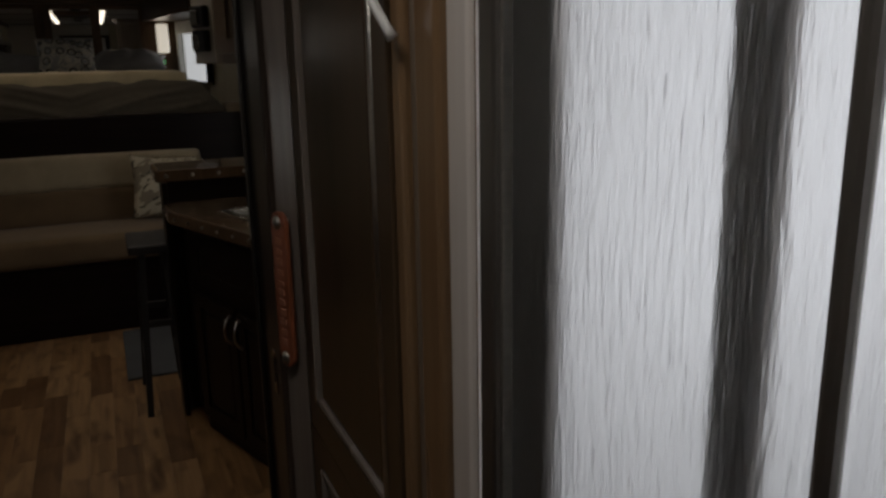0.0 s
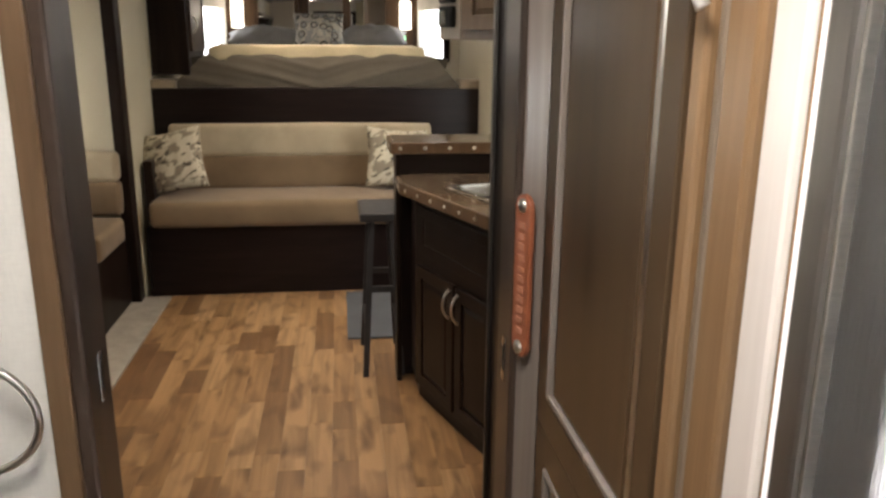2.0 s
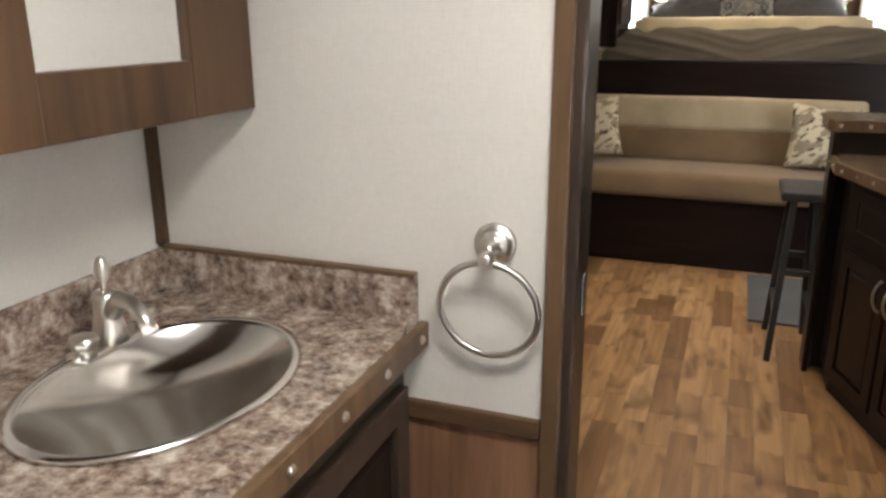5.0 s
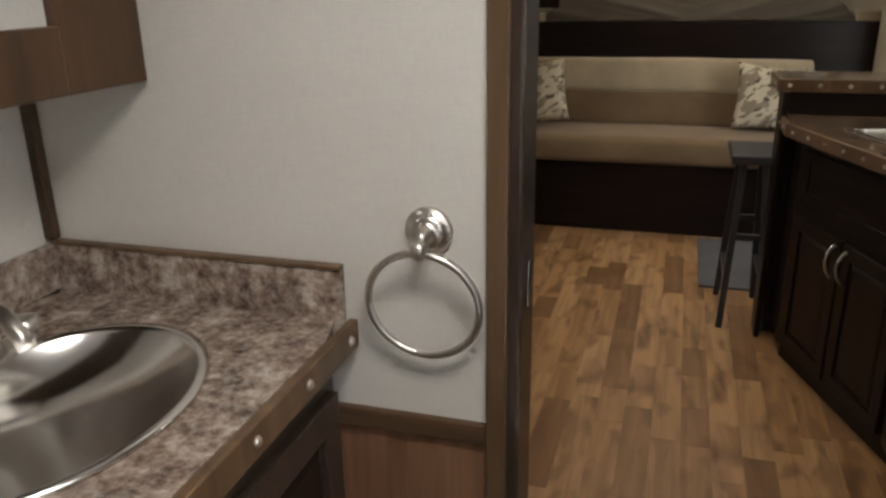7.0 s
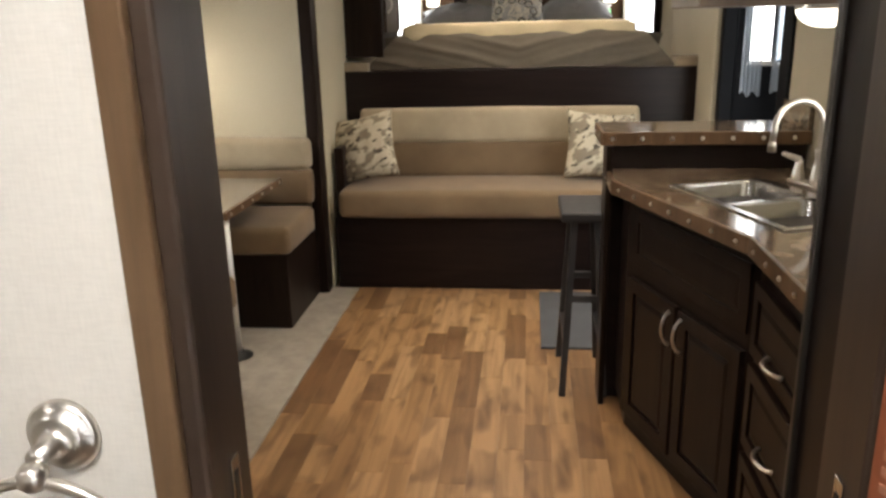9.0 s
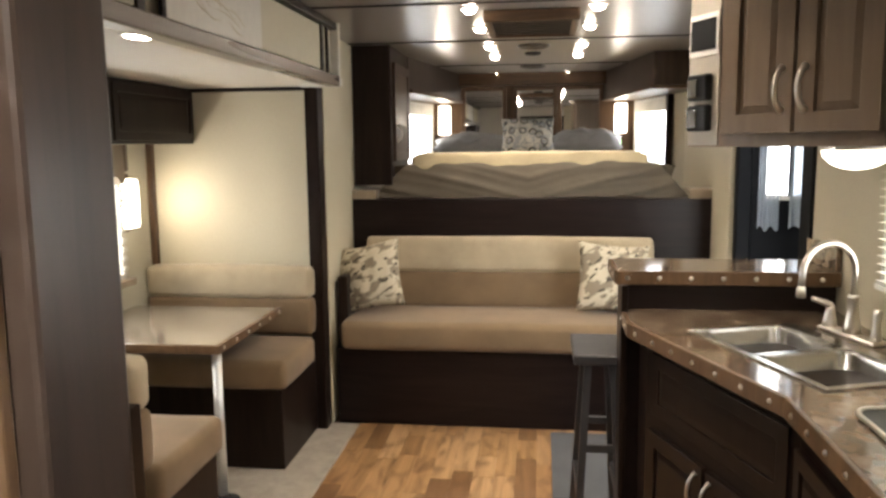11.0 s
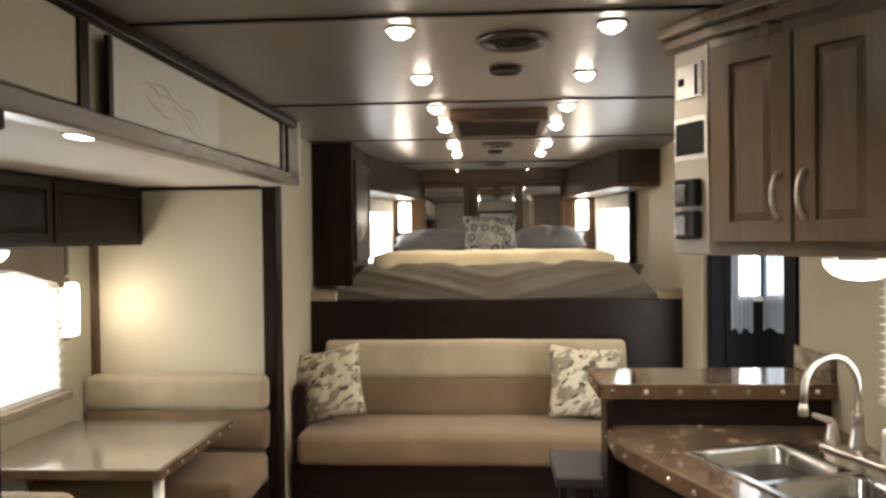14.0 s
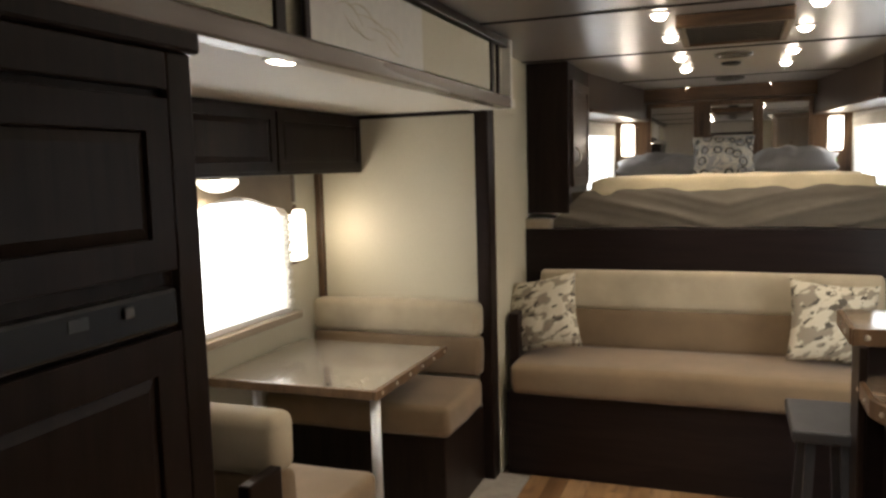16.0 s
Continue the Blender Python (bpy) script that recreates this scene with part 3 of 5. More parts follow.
# ---- windows and the light beyond ----
def window(name, m, s0, s1, z0, z1, label, frame_mat, depth=0.05, flip=1):
    """A framed pane in a wall whose run is the local x and whose room side is -y times flip."""
    root = thing(name, m @ Vector(((s0 + s1) / 2, 0, z0)), label, "window", "", "structure")
    t = 0.022
    fy = (-0.012 * flip, depth * flip)
    ya, yb = min(fy), max(fy)
    for b in (box(s0 - t, s0 + 0.004, ya, yb, z0 - t, z1 + t, 0.003), box(s1 - 0.004, s1 + t, ya, yb, z0 - t, z1 + t, 0.003),
              box(s0 + 0.004, s1 - 0.004, ya + 0.001, yb - 0.001, z0 - t, z0 + 0.004, 0.003), box(s0 + 0.004, s1 - 0.004, ya + 0.001, yb - 0.001, z1 - 0.004, z1 + t, 0.003)):
        part("window_frame", placed(b, m), frame_mat, root)
    pane = part("pane", placed(box(s0, s1, depth * flip * 0.5 - 0.002, depth * flip * 0.5 + 0.002, z0, z1), m), M_GLASS, root)
    pane.visible_shadow = False
    back = fixed("backdrop", placed(box(s0 - 1.2, s1 + 1.2, 0.25 * flip, 0.26 * flip, z0 - 0.6, z1 + 0.6), m), M_SKYGLOW, "overexposed daylight outside", "backdrop")
    return root


M_SLIDEWIN = Matrix.Translation((SX, 0, 0)) @ Matrix.Rotation(radians(90), 4, "Z")
window("window_1", M_SLIDEWIN, SWY[0], SWY[1], SWZ[0], SWZ[1], "wide overexposed dinette window with thin frame", M_WHITE)
M_RIGHTWIN = Matrix.Translation((XR, 0, 0)) @ Matrix.Rotation(radians(90), 4, "Z")
window("window_2", M_RIGHTWIN, WIN_Y[0], WIN_Y[1], WIN_Z[0], WIN_Z[1], "window over the sink behind pleated blinds", M_WHITE, 0.05, -1)
window("window_3", m_left, *NWIN_L, "bright window beside the bed", M_WHITE, 0.05, 1)
window("window_4", m_right, *NWIN_R, "bright window beside the bed", M_WHITE, 0.05, -1)


# ---- bathroom ----
def door_frame():
    root = thing("door_frame", (-0.1, 1.1, 0), "open bathroom doorway with dark jambs and brown casing", "door frame", "", "structure")
    part("casing", box(-0.419, -0.387, 1.046, 1.0595, 0, 2.03, 0.003), M_EDGE, root, "brown wood casing")
    part("jamb", box(-0.4175, -0.369, 1.0605, 1.165, 0, 2.0, 0.005), M_VANITY, root)
    part("jamb", box(0.2345, 0.298, 1.075, 1.175, 0, 2.0, 0.006), M_VANITY, root)
    part("jamb", box(0.2405, 0.298, 1.1755, 1.26, 0, 2.0, 0.004), M_DARK, root)
    part("edge_strip", box(0.2325, 0.2400, 1.250, 1.261, 0, 2.0, 0.002), M_BRONZE, root, "thin bright edge strip")
    part("lintel", box(-0.368, 0.2335, 1.062, 1.172, 1.96, 2.0, 0.004), M_DARKX, root)
    for x, s in ((-0.3685, 1), (0.2340, -1)):
        plate = part("strike_plate", box(x, x + s * 0.002, 1.108, 1.128, 1.01, 1.085, 0.0008), M_STEEL, root, "steel strike plate")
        part("slot", box(x + s * 0.0021, x + s * 0.003, 1.114, 1.122, 1.03, 1.07), M_BLACK, plate)


door_frame()

WALL_X = 0.264


def closet():
    """The panelled closet door with its leather pull, to the right of the doorway."""
    root = thing("closet_door", (WALL_X, 0.85, 0), "dark wood panelled door with a stitched leather pull", "door")
    m = facing(WALL_X + 0.02, 1.012, 0.06, -1, 0)
    f, p = panel_door(0.398, 0.938, m, 0.0505, 0.022, 0.012)
    f2, p2 = panel_door(0.398, 0.952, Matrix.Translation((0, 0, 0.938)) @ m, 0.0505, 0.022, 0.012)
    part("door_stiles", join(f, f2), M_CLOSET, root)
    part("door_panel", p, M_CLOSET, root)
    part("door_panel", p2, M_CLOSET, root)
    # the taupe beads have their highlight in the colour
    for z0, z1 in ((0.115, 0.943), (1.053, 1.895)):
        part("bead", box(WALL_X - 0.004, WALL_X + 0.006, 0.957, 0.965, z0, z1, 0.002), M_SHEENEDGE, root)
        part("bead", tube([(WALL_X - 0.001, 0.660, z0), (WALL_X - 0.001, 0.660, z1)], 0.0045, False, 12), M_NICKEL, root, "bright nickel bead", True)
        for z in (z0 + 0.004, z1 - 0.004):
            part("bead", box(WALL_X - 0.0035, WALL_X + 0.006, 0.6645, 0.9565, z - 0.004, z + 0.004, 0.002), M_SHEENEDGE, root)
    # slanted leading edge that carries the pull; its light tone is painted sheen
    x1 = WALL_X - 0.0025
    part("edge_post", prism([(0.2435, 1.0735), (x1, 1.0735), (x1, 1.0125)], 0.06, 1.95), M_SHEENEDGE, root)
    t = Vector((x1 - 0.2435, -0.058, 0)).normalized()
    ms = facing((0.2435 + x1) / 2 - 0.001, 1.0435, 0, t.y, -t.x)
    zs = (1.083, 1.324)
    outline = []
    for k, (cz, a0) in enumerate(((zs[1] - 0.0205, 0), (zs[0] + 0.0205, 180))):
        for i in range(9):
            a = radians(a0 + i * 22.5)
            outline.append((0.0205 * math.cos(a), cz + 0.0205 * math.sin(a)))
    bm = prism(outline, 0, 0.008, 0.002)
    bm.transform(Matrix.Rotation(radians(90), 4, "X"))
    strap = part("strap", placed(bm, ms @ Matrix.Translation((0, -0.007, 0))), M_LEATHER, root, "russet stitched leather pull")
    for z in (zs[0] + 0.016, zs[1] - 0.016):
        part("rivet", lathe([(0.0, 0.006), (0.006, 0.005), (0.010, 0.002), (0.010, 0.0)], ms @ Matrix.Translation((0, -0.0148, z)) @ Matrix.Rotation(radians(90), 4, "X"), 16), M_NICKEL, strap, "domed nickel rivet", True)
        part("spacer", lathe([(0.006, 0), (0.006, 0.0075)], ms @ Matrix.Translation((0, 0, z)) @ Matrix.Rotation(radians(90), 4, "X"), 12), M_NICKEL, strap)
    random.seed(5)
    for i in range(11):
        z = 1.120 + i * 0.0155
        part("tooling", placed(box(-0.008, 0.008, -0.0162, -0.0148, z, z + random.uniform(0.006, 0.010), 0.0005), ms), M_STITCH, strap)


closet()
fixed("wall_closet_back", box(0.29, XR, 0.6135, 1.08, 0, TOP), M_DARK, "dark wood closet body", "wall")
CASE_X = 0.283
STILE = (0.187, 0.2225, 0.130, 0.142)
# the palest strip carries that reflection in its base colour
for y0, y1, out, mat in ((0.5875, 0.6125, 0.018, M_MOULD), (0.5705, 0.587, 0.010, M_CAB), (0.5215, 0.570, 0.012, M_MOULD), (0.477, 0.521, 0.004, M_SHEENWOOD), (0.466, 0.4765, 0.001, M_MOULD)):
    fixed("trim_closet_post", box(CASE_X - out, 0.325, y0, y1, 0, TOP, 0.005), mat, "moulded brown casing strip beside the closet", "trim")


def robe_hook():
    root = thing("robe_hook", (WALL_X - 0.01, 0.63, 1.50), "white curved robe hook on the post", "hook")
    pts = [(WALL_X - 0.008 - 0.015 * math.sin(math.pi * s), 0.612 - 0.034 * s, 1.612 - 0.06 * s + 0.012 * math.sin(math.pi * s)) for s in (i / 10 for i in range(11))]
    part("arm", tube(pts, [0.0045] * 10 + [0.006], False, 10), M_WHITE, root, "", True)
    part("base", box(WALL_X - 0.008, WALL_X - 0.003, 0.606, 0.618, 1.60, 1.63, 0.002), M_WHITE, root)


robe_hook()


def shower():
    root = thing("shower_door", (WALL_X, 0.25, 0), "framed shower door of rain-textured glass", "shower door")
    part("seal", box(CASE_X - 0.004, CASE_X + 0.003, 0.4555, 0.4655, 0.02, TOP - 0.02, 0.002), M_SEAL, root, "bright translucent edge seal")
    part("frame_stile", box(CASE_X - 0.008, CASE_X + 0.010, 0.4255, 0.4550, 0.02, TOP - 0.02, 0.005), M_FRAME, root)
    part("gasket", box(CASE_X - 0.004, CASE_X + 0.012, 0.4215, 0.4250, 0.02, TOP - 0.02, 0.0008), M_NICKEL, root, "thin bright gasket line")
    part("pane", box(CASE_X + 0.004, CASE_X + 0.010, -0.32, 0.4210, 0.06, TOP - 0.06), M_RAIN, root, "rain-textured glass")
    part("frame_stile", box(CASE_X + 0.0105, CASE_X + 0.026, 0.376, 0.4250, 0.02, TOP - 0.04, 0.004), M_FRAME, root)
    part("frame_stile", box(CASE_X + 0.0125, CASE_X + 0.024, STILE[0], STILE[1], 0.04, TOP - 0.04, 0.005), M_FRAME, root)
    part("frame_stile", box(CASE_X - 0.006, CASE_X + 0.003, STILE[2], STILE[3], 0.02, TOP - 0.02, 0.004), M_FRAME, root)
    part("frame_rail", box(CASE_X - 0.005, CASE_X + 0.03, -0.35, 0.4205, 0.0, 0.06, 0.004), M_FRAME, root)
    part("frame_rail", box(CASE_X - 0.005, CASE_X + 0.03, -0.35, 0.4205, TOP - 0.06, TOP, 0.004), M_FRAME, root)
    part("frame_stile", box(CASE_X - 0.005, CASE_X + 0.03, -0.35, -0.321, 0.06, TOP - 0.06, 0.004), M_FRAME, root)


shower()
stall = thing("shower_stall", (0.6, 0.1, 0), "white acrylic shower stall behind the glass", "shower")
part("back_panel", box(0.93, 0.955, -0.38, 0.515, 0.02, TOP - 0.005, 0.004), M_ACRYLIC, stall)
part("side_panel", box(0.326, 0.929, 0.485, 0.518, 0.02, TOP - 0.005, 0.004), M_ACRYLIC, stall)
part("side_panel", box(0.314, 0.929, -0.38, -0.352, 0.02, TOP - 0.005, 0.004), M_ACRYLIC, stall)
part("pan", box(0.314, 0.929, -0.35, 0.484, 0.0, 0.06, 0.01), M_ACRYLIC, stall)
fixed("wall_closet_side", box(0.3255, XR, 0.5185, 0.613, 0, TOP), M_DARK, "dark wood closet side", "wall")
wall("wall_shower_rear", box(WALL_X, XR, -1.3, -0.385, 0, TOP), M_BATHWALL, "pale wall beside the shower")


def towel_ring():
    root = thing("towel_ring", (-0.535, 1.06, 1.13), "brushed nickel towel ring on the pale wall", "towel ring")
    m = Matrix.Translation((-0.507, 1.058, 1.142)) @ Matrix.Rotation(radians(90), 4, "X")
    part("rosette", lathe([(0.0, 0.0), (0.036, 0.0), (0.037, 0.006), (0.033, 0.010), (0.029, 0.011), (0.027, 0.017), (0.021, 0.020), (0.016, 0.021), (0.011, 0.028), (0.0095, 0.05), (0.0, 0.052)], m), M_NICKEL, root, "", True)
    part("knuckle", lathe([(0.0, -0.014), (0.008, -0.013), (0.0135, -0.006), (0.0135, 0.006), (0.008, 0.013), (0.0, 0.014)], Matrix.Translation((-0.507, 1.002, 1.129)), 20), M_NICKEL, root, "", True)
    r = 0.086
    part("ring", tube([(-0.507 + r * math.sin(a), 1.004 + 0.012 * (1 - math.cos(a)), 1.123 - r + r * math.cos(a)) for a in (2 * math.pi * i / 48 for i in range(48))], 0.0058, True, 12), M_NICKEL, root, "", True)


towel_ring()

VT, VX = 0.985, -0.645


def oval_hole(x0, x1, y0, y1, z0, z1, cx, cy, rx, ry, steps=40):
    """A slab with an elliptical hole through it."""
    bm = bmesh.new()
    rings = {}
    for z in (z0, z1):
        inner = [bm.verts.new((cx + rx * math.cos(2 * math.pi * i / steps), cy + ry * math.sin(2 * math.pi * i / steps), z)) for i in range(steps)]
        outer = []
        for i in range(steps):
            c, s = math.cos(2 * math.pi * i / steps), math.sin(2 * math.pi * i / steps)
            k = min(((x1 - cx) if c > 0 else (cx - x0)) / max(abs(c), 1e-6), ((y1 - cy) if s > 0 else (cy - y0)) / max(abs(s), 1e-6))
            outer.append(bm.verts.new((cx + k * c, cy + k * s, z)))
        rings[z] = inner, outer
    for i in range(steps):
        j = (i + 1) % steps
        for z in (z0, z1):
            a, b = rings[z]
            bm.faces.new((a[i], a[j], b[j], b[i]))
        for k in (0, 1):
            bm.faces.new((rings[z0][k][i], rings[z0][k][j], rings[z1][k][j], rings[z1][k][i]))
    return bm


def vanity():
    root = thing("vanity_cabinet", (-0.95, 0.5, 0), "dark wood vanity cabinet with framed doors", "cabinet")
    part("body", box(XL + 0.002, VX - 0.03, -0.6, 1.043, 0.08, 0.795, 0.003), M_VANITY, root)
    part("top_rail", box(VX - 0.06, VX - 0.03, -0.6, 1.043, 0.7955, 0.9375, 0.002), M_VANITY, root)
    part("plinth", box(XL + 0.002, VX - 0.08, -0.6, 1.04, 0, 0.08), M_DARK, root)
    for y in (1.02, 0.6, 0.18):
        f, p = panel_door(0.40, 0.70, facing(VX - 0.031, y - 0.40, 0.17, 1, 0), 0.055, 0.02, 0.012)
        door = part("door", f, M_VANITY, root)
        part("door_panel", p, M_DARK, door)
    top = thing("bathroom_countertop", (-0.93, 0.5, 0.94), "mottled brown and grey laminate vanity top", "countertop")
    part("slab", oval_hole(XL + 0.004, VX, -0.62, 1.043, 0.94, VT, -0.915, 0.70, 0.165, 0.215), M_GRANITE, top)
    part("edge", box(VX + 0.0005, VX + 0.016, -0.62, 1.055, 0.938, VT + 0.001, 0.003), M_EDGE, top, "brown wood edge band")
    part("backsplash", box(XL + 0.004, VX - 0.005, 1.043, 1.0585, VT - 0.03, 1.068, 0.002), M_GRANITE, top)
    part("backsplash", box(XL + 0.003, XL + 0.019, -0.62, 1.0425, VT + 0.001, 1.068, 0.002), M_GRANITE, top)
    part("splash_cap", box(XL + 0.02, VX - 0.005, 1.040, 1.0586, 1.0685, 1.076, 0.002), M_EDGE, top)
    for y in (1.02, 0.875, 0.73, 0.585, 0.44, 0.295):
        part("stud", lathe([(0.0, 0.006), (0.004, 0.0055), (0.0075, 0.003), (0.0085, 0.0)], Matrix.Translation((VX + 0.016, y, 0.963)) @ Matrix.Rotation(radians(90), 4, "Y"), 14), M_NICKEL, top, "round nickel stud", True)
    sink = thing("bathroom_sink", (-0.915, 0.70, 0.86), "oval brushed steel basin in the vanity", "sink")
    prof = [(1.10, 0.002), (1.09, 0.006), (1.03, 0.007), (1.0, 0.003), (0.975, -0.012), (0.93, -0.045), (0.85, -0.078), (0.70, -0.104), (0.45, -0.117), (0.12, -0.12), (0.0, -0.12)]
    part("bowl", lathe(prof, Matrix.Translation((-0.915, 0.70, VT)) @ Matrix.Diagonal((0.170, 0.222, 1.35, 1)), 48), M_BOWL, sink, "", True)
    part("drain", lathe([(0.0, 0.002), (0.018, 0.002), (0.022, 0.0)], Matrix.Translation((-0.915, 0.70, VT - 0.1615)), 20), M_NICKEL, sink)
    tap = thing("bathroom_faucet", (-1.13, 0.82, VT), "polished nickel two-handle faucet", "faucet")
    fx, fy = -1.082, 0.770
    part("base_plate", box(fx - 0.025, fx + 0.025, fy - 0.075, fy + 0.075, VT + 0.001, VT + 0.014, 0.006, 3), M_NICKEL, tap)
    part("body", lathe([(0.030, 0.012), (0.027, 0.03), (0.021, 0.06), (0.019, 0.085), (0.021, 0.088), (0.017, 0.098), (0.0, 0.102)], Matrix.Translation((fx, fy, VT)), 24), M_NICKEL, tap, "", True)
    part("spout", tube([(fx + 0.008, fy, VT + 0.062), (fx + 0.035, fy - 0.004, VT + 0.090), (fx + 0.065, fy - 0.010, VT + 0.088), (fx + 0.092, fy - 0.016, VT + 0.066), (fx + 0.104, fy - 0.018, VT + 0.048)], [0.018, 0.0155, 0.0135, 0.0125, 0.0125], False, 14), M_NICKEL, tap, "", True)
    part("lift_knob", lathe([(0.0, 0.0), (0.006, 0.0), (0.005, 0.012), (0.010, 0.020), (0.013, 0.034), (0.011, 0.048), (0.006, 0.056), (0.0, 0.058)], Matrix.Translation((fx, fy, VT + 0.100)), 16), M_NICKEL, tap, "", True)
    for s in (-1, 1):
        part("tap_handle", lathe([(0.017, 0.0), (0.013, 0.008), (0.012, 0.014), (0.021, 0.018), (0.023, 0.026), (0.021, 0.034), (0.012, 0.038), (0.0, 0.039)], Matrix.Translation((fx + 0.012, fy + s * 0.066, VT + 0.012)), 22), M_NICKEL, tap, "round tap knob", True)


vanity()


def mirror_cabinet():
    root = thing("medicine_cabinet", (-1.09, 0.6, 1.35), "brown wood mirrored medicine cabinet on the wall", "cabinet")
    part("body", box(XL + 0.002, -0.980, -0.1, 1.056, 1.35, 2.0, 0.003), M_WALNUT, root)
    for y0, y1 in ((0.50, 1.05),):
        f = join(box(-0.979, -0.957, y0, y0 + 0.09, 1.352, 1.998, 0.003), box(-0.979, -0.957, y1 - 0.165, y1, 1.352, 1.998, 0.003),
                 box(-0.979, -0.9575, y0 + 0.089, y1 - 0.164, 1.352, 1.443, 0.003), box(-0.979, -0.9575, y0 + 0.089, y1 - 0.164, 1.91, 1.998, 0.003))
        d = part("door", f, M_WALNUT, root)
        part("mirror", box(-0.972, -0.968, y0 + 0.085, y1 - 0.16, 1.438, 1.915), M_MIRROR, d, "mirror glass")
    part("door", box(-0.979, -0.957, -0.1, 0.495, 1.352, 1.998, 0.003), M_WALNUT, root)


mirror_cabinet()
fixed("trim_bath_corner", box(XL, XL + 0.022, 1.042, 1.0595, 1.076, 1.349, 0.003), M_BROWN, "brown corner strip", "trim")


# ---- slide-out: fridge, valance, dinette ----
FX = -1.07


def fridge():
    root = thing("refrigerator", (-1.4, 1.85, 0), "built-in fridge with dark wood panel doors", "refrigerator")
    part("cabinet", box(-2.0, FX - 0.022, 1.46, 2.222, 0.007, 1.80, 0.004), M_DARK, root)
    part("side_stile", box(FX - 0.021, FX, 2.155, 2.222, 0.007, 1.80, 0.004), M_DARK, root)
    part("side_stile", box(FX - 0.021, FX, 1.46, 1.53, 0.007, 1.80, 0.004), M_DARK, root)
    part("top_rail", box(FX - 0.0205, FX - 0.0005, 1.531, 2.154, 1.73, 1.80, 0.004), M_DARK, root)
    part("crown", box(-1.9, FX + 0.012, 1.46, 2.24, 1.801, 1.852, 0.008), M_DARK, root, "dark crown board")
    f, p = panel_door(0.605, 0.31, facing(FX - 0.015, 1.54, 1.404, 1, 0), 0.06, 0.02, 0.01)
    d = part("freezer_door", f, M_DARK, root)
    part("door_panel", p, M_DARK, d)
    f, p = panel_door(0.605, 1.19, facing(FX - 0.015, 1.54, 0.10, 1, 0), 0.07, 0.02, 0.01)
    d = part("fridge_door", f, M_DARK, root)
    part("door_panel", p, M_DARK, d)
    bar = part("control_strip", box(FX - 0.03, FX + 0.004, 1.54, 2.142, 1.30, 1.372, 0.008), M_BLACK, root, "black control strip")
    part("indicator", box(FX + 0.0045, FX + 0.007, 1.885, 1.925, 1.337, 1.357, 0.001), M_GREYMETAL, bar)
    part("latch", box(FX + 0.0045, FX + 0.012, 2.0, 2.022, 1.337, 1.357, 0.004), M_BRONZE, bar)


fridge()


def valance():
    root = thing("slide_valance", (FX, 3.0, SZ), "dark-framed overhead slide-out fascia with cream panels", "fascia", "", "structure")
    x0, x1 = -1.10, -1.066
    part("board", box(-1.26, x0, 1.36, 4.46, SZ + 0.001, TOP - 0.002, 0.003), M_WALL, root, "cream fascia board")
    part("lip", box(-1.12, x1 + 0.012, 1.36, 4.46, SZ - 0.018, SZ + 0.035, 0.006), M_CABY, root)
    part("top_moulding", box(x0, x1 + 0.004, 1.36, 4.46, TOP - 0.04, TOP - 0.003, 0.006), M_DARK, root)
    part("end_board", box(-1.26, x1 + 0.010, 4.461, 4.49, SZ - 0.018, TOP - 0.003, 0.004), M_PLATE, root)
    for y0, y1 in ((1.75, 2.53), (3.41, 4.205)):
        part("fascia_panel", box(x0, x1 - 0.012, y0, y1, SZ + 0.045, TOP - 0.05, 0.002), M_WALL, root)
    for y0, y1 in ((2.53, 2.575), (4.205, 4.25)):
        part("slot_frame", box(x0, x1 - 0.004, y0, y1, SZ + 0.036, TOP - 0.045, 0.003), M_DARK, root)
    logo = part("sliding_panel", box(x1 - 0.010, x1 + 0.004, 2.67, 3.40, SZ + 0.036, TOP - 0.06, 0.003), M_PLATE, root, "cream panel with a drawn emblem")
    part("panel_edge", box(x1 - 0.008, x1 + 0.006, 2.645, 2.669, SZ + 0.036, TOP - 0.06, 0.003), M_DARK, root)
    part("panel_edge", box(x1 - 0.008, x1 + 0.0055, 2.645, 3.40, SZ + 0.026, SZ + 0.0355, 0.002), M_DARK, root)
    part("panel_edge", box(x1 - 0.008, x1 + 0.006, 4.272, 4.298, SZ + 0.036, TOP - 0.05, 0.003), M_DARK, root)
    # the drawn emblem: thin flowing strokes
    strokes = ((2.80, 2.96, 0.030, 0.018), (2.86, 3.06, 0.034, 0.022), (2.90, 3.16, 0.020, 0.010), (2.88, 3.04, -0.020, -0.004), (2.98, 3.20, 0.014, -0.012), (3.06, 3.24, 0.022, -0.004), (3.10, 3.22, -0.012, -0.030), (2.84, 2.95, -0.014, 0.004))
    for a, c, h, dz in strokes:
        pts = [(x1 + 0.004, a + (c - a) * s, SZ + 0.125 + dz + h * math.sin(math.pi * s) - 0.035 * s) for s in (i / 10 for i in range(11))]
        part("emblem_stroke", tube(pts, [0.0005 + 0.0022 * math.sin(math.pi * i / 10) for i in range(11)], False, 6), M_WALL, logo)


valance()


def overhead_cabinet():
    root = thing("overhead_cabinet", (-2.0, 3.6, 1.56), "dark wood cabinet over the dinette window", "cabinet")
    part("body", box(SX + 0.002, -1.92, 2.30, SY1 - 0.003, 1.565, SZ - 0.003, 0.004), M_DARK, root)
    y = 2.33
    for w in (0.74, 0.74, 0.78):
        f, p = panel_door(w, 0.255, facing(-1.921, y, 1.58, 1, 0), 0.04, 0.018, 0.008)
        d = part("door", f, M_DARK, root)
        part("door_panel", p, M_DARK, d)
        y += w + 0.015


overhead_cabinet()


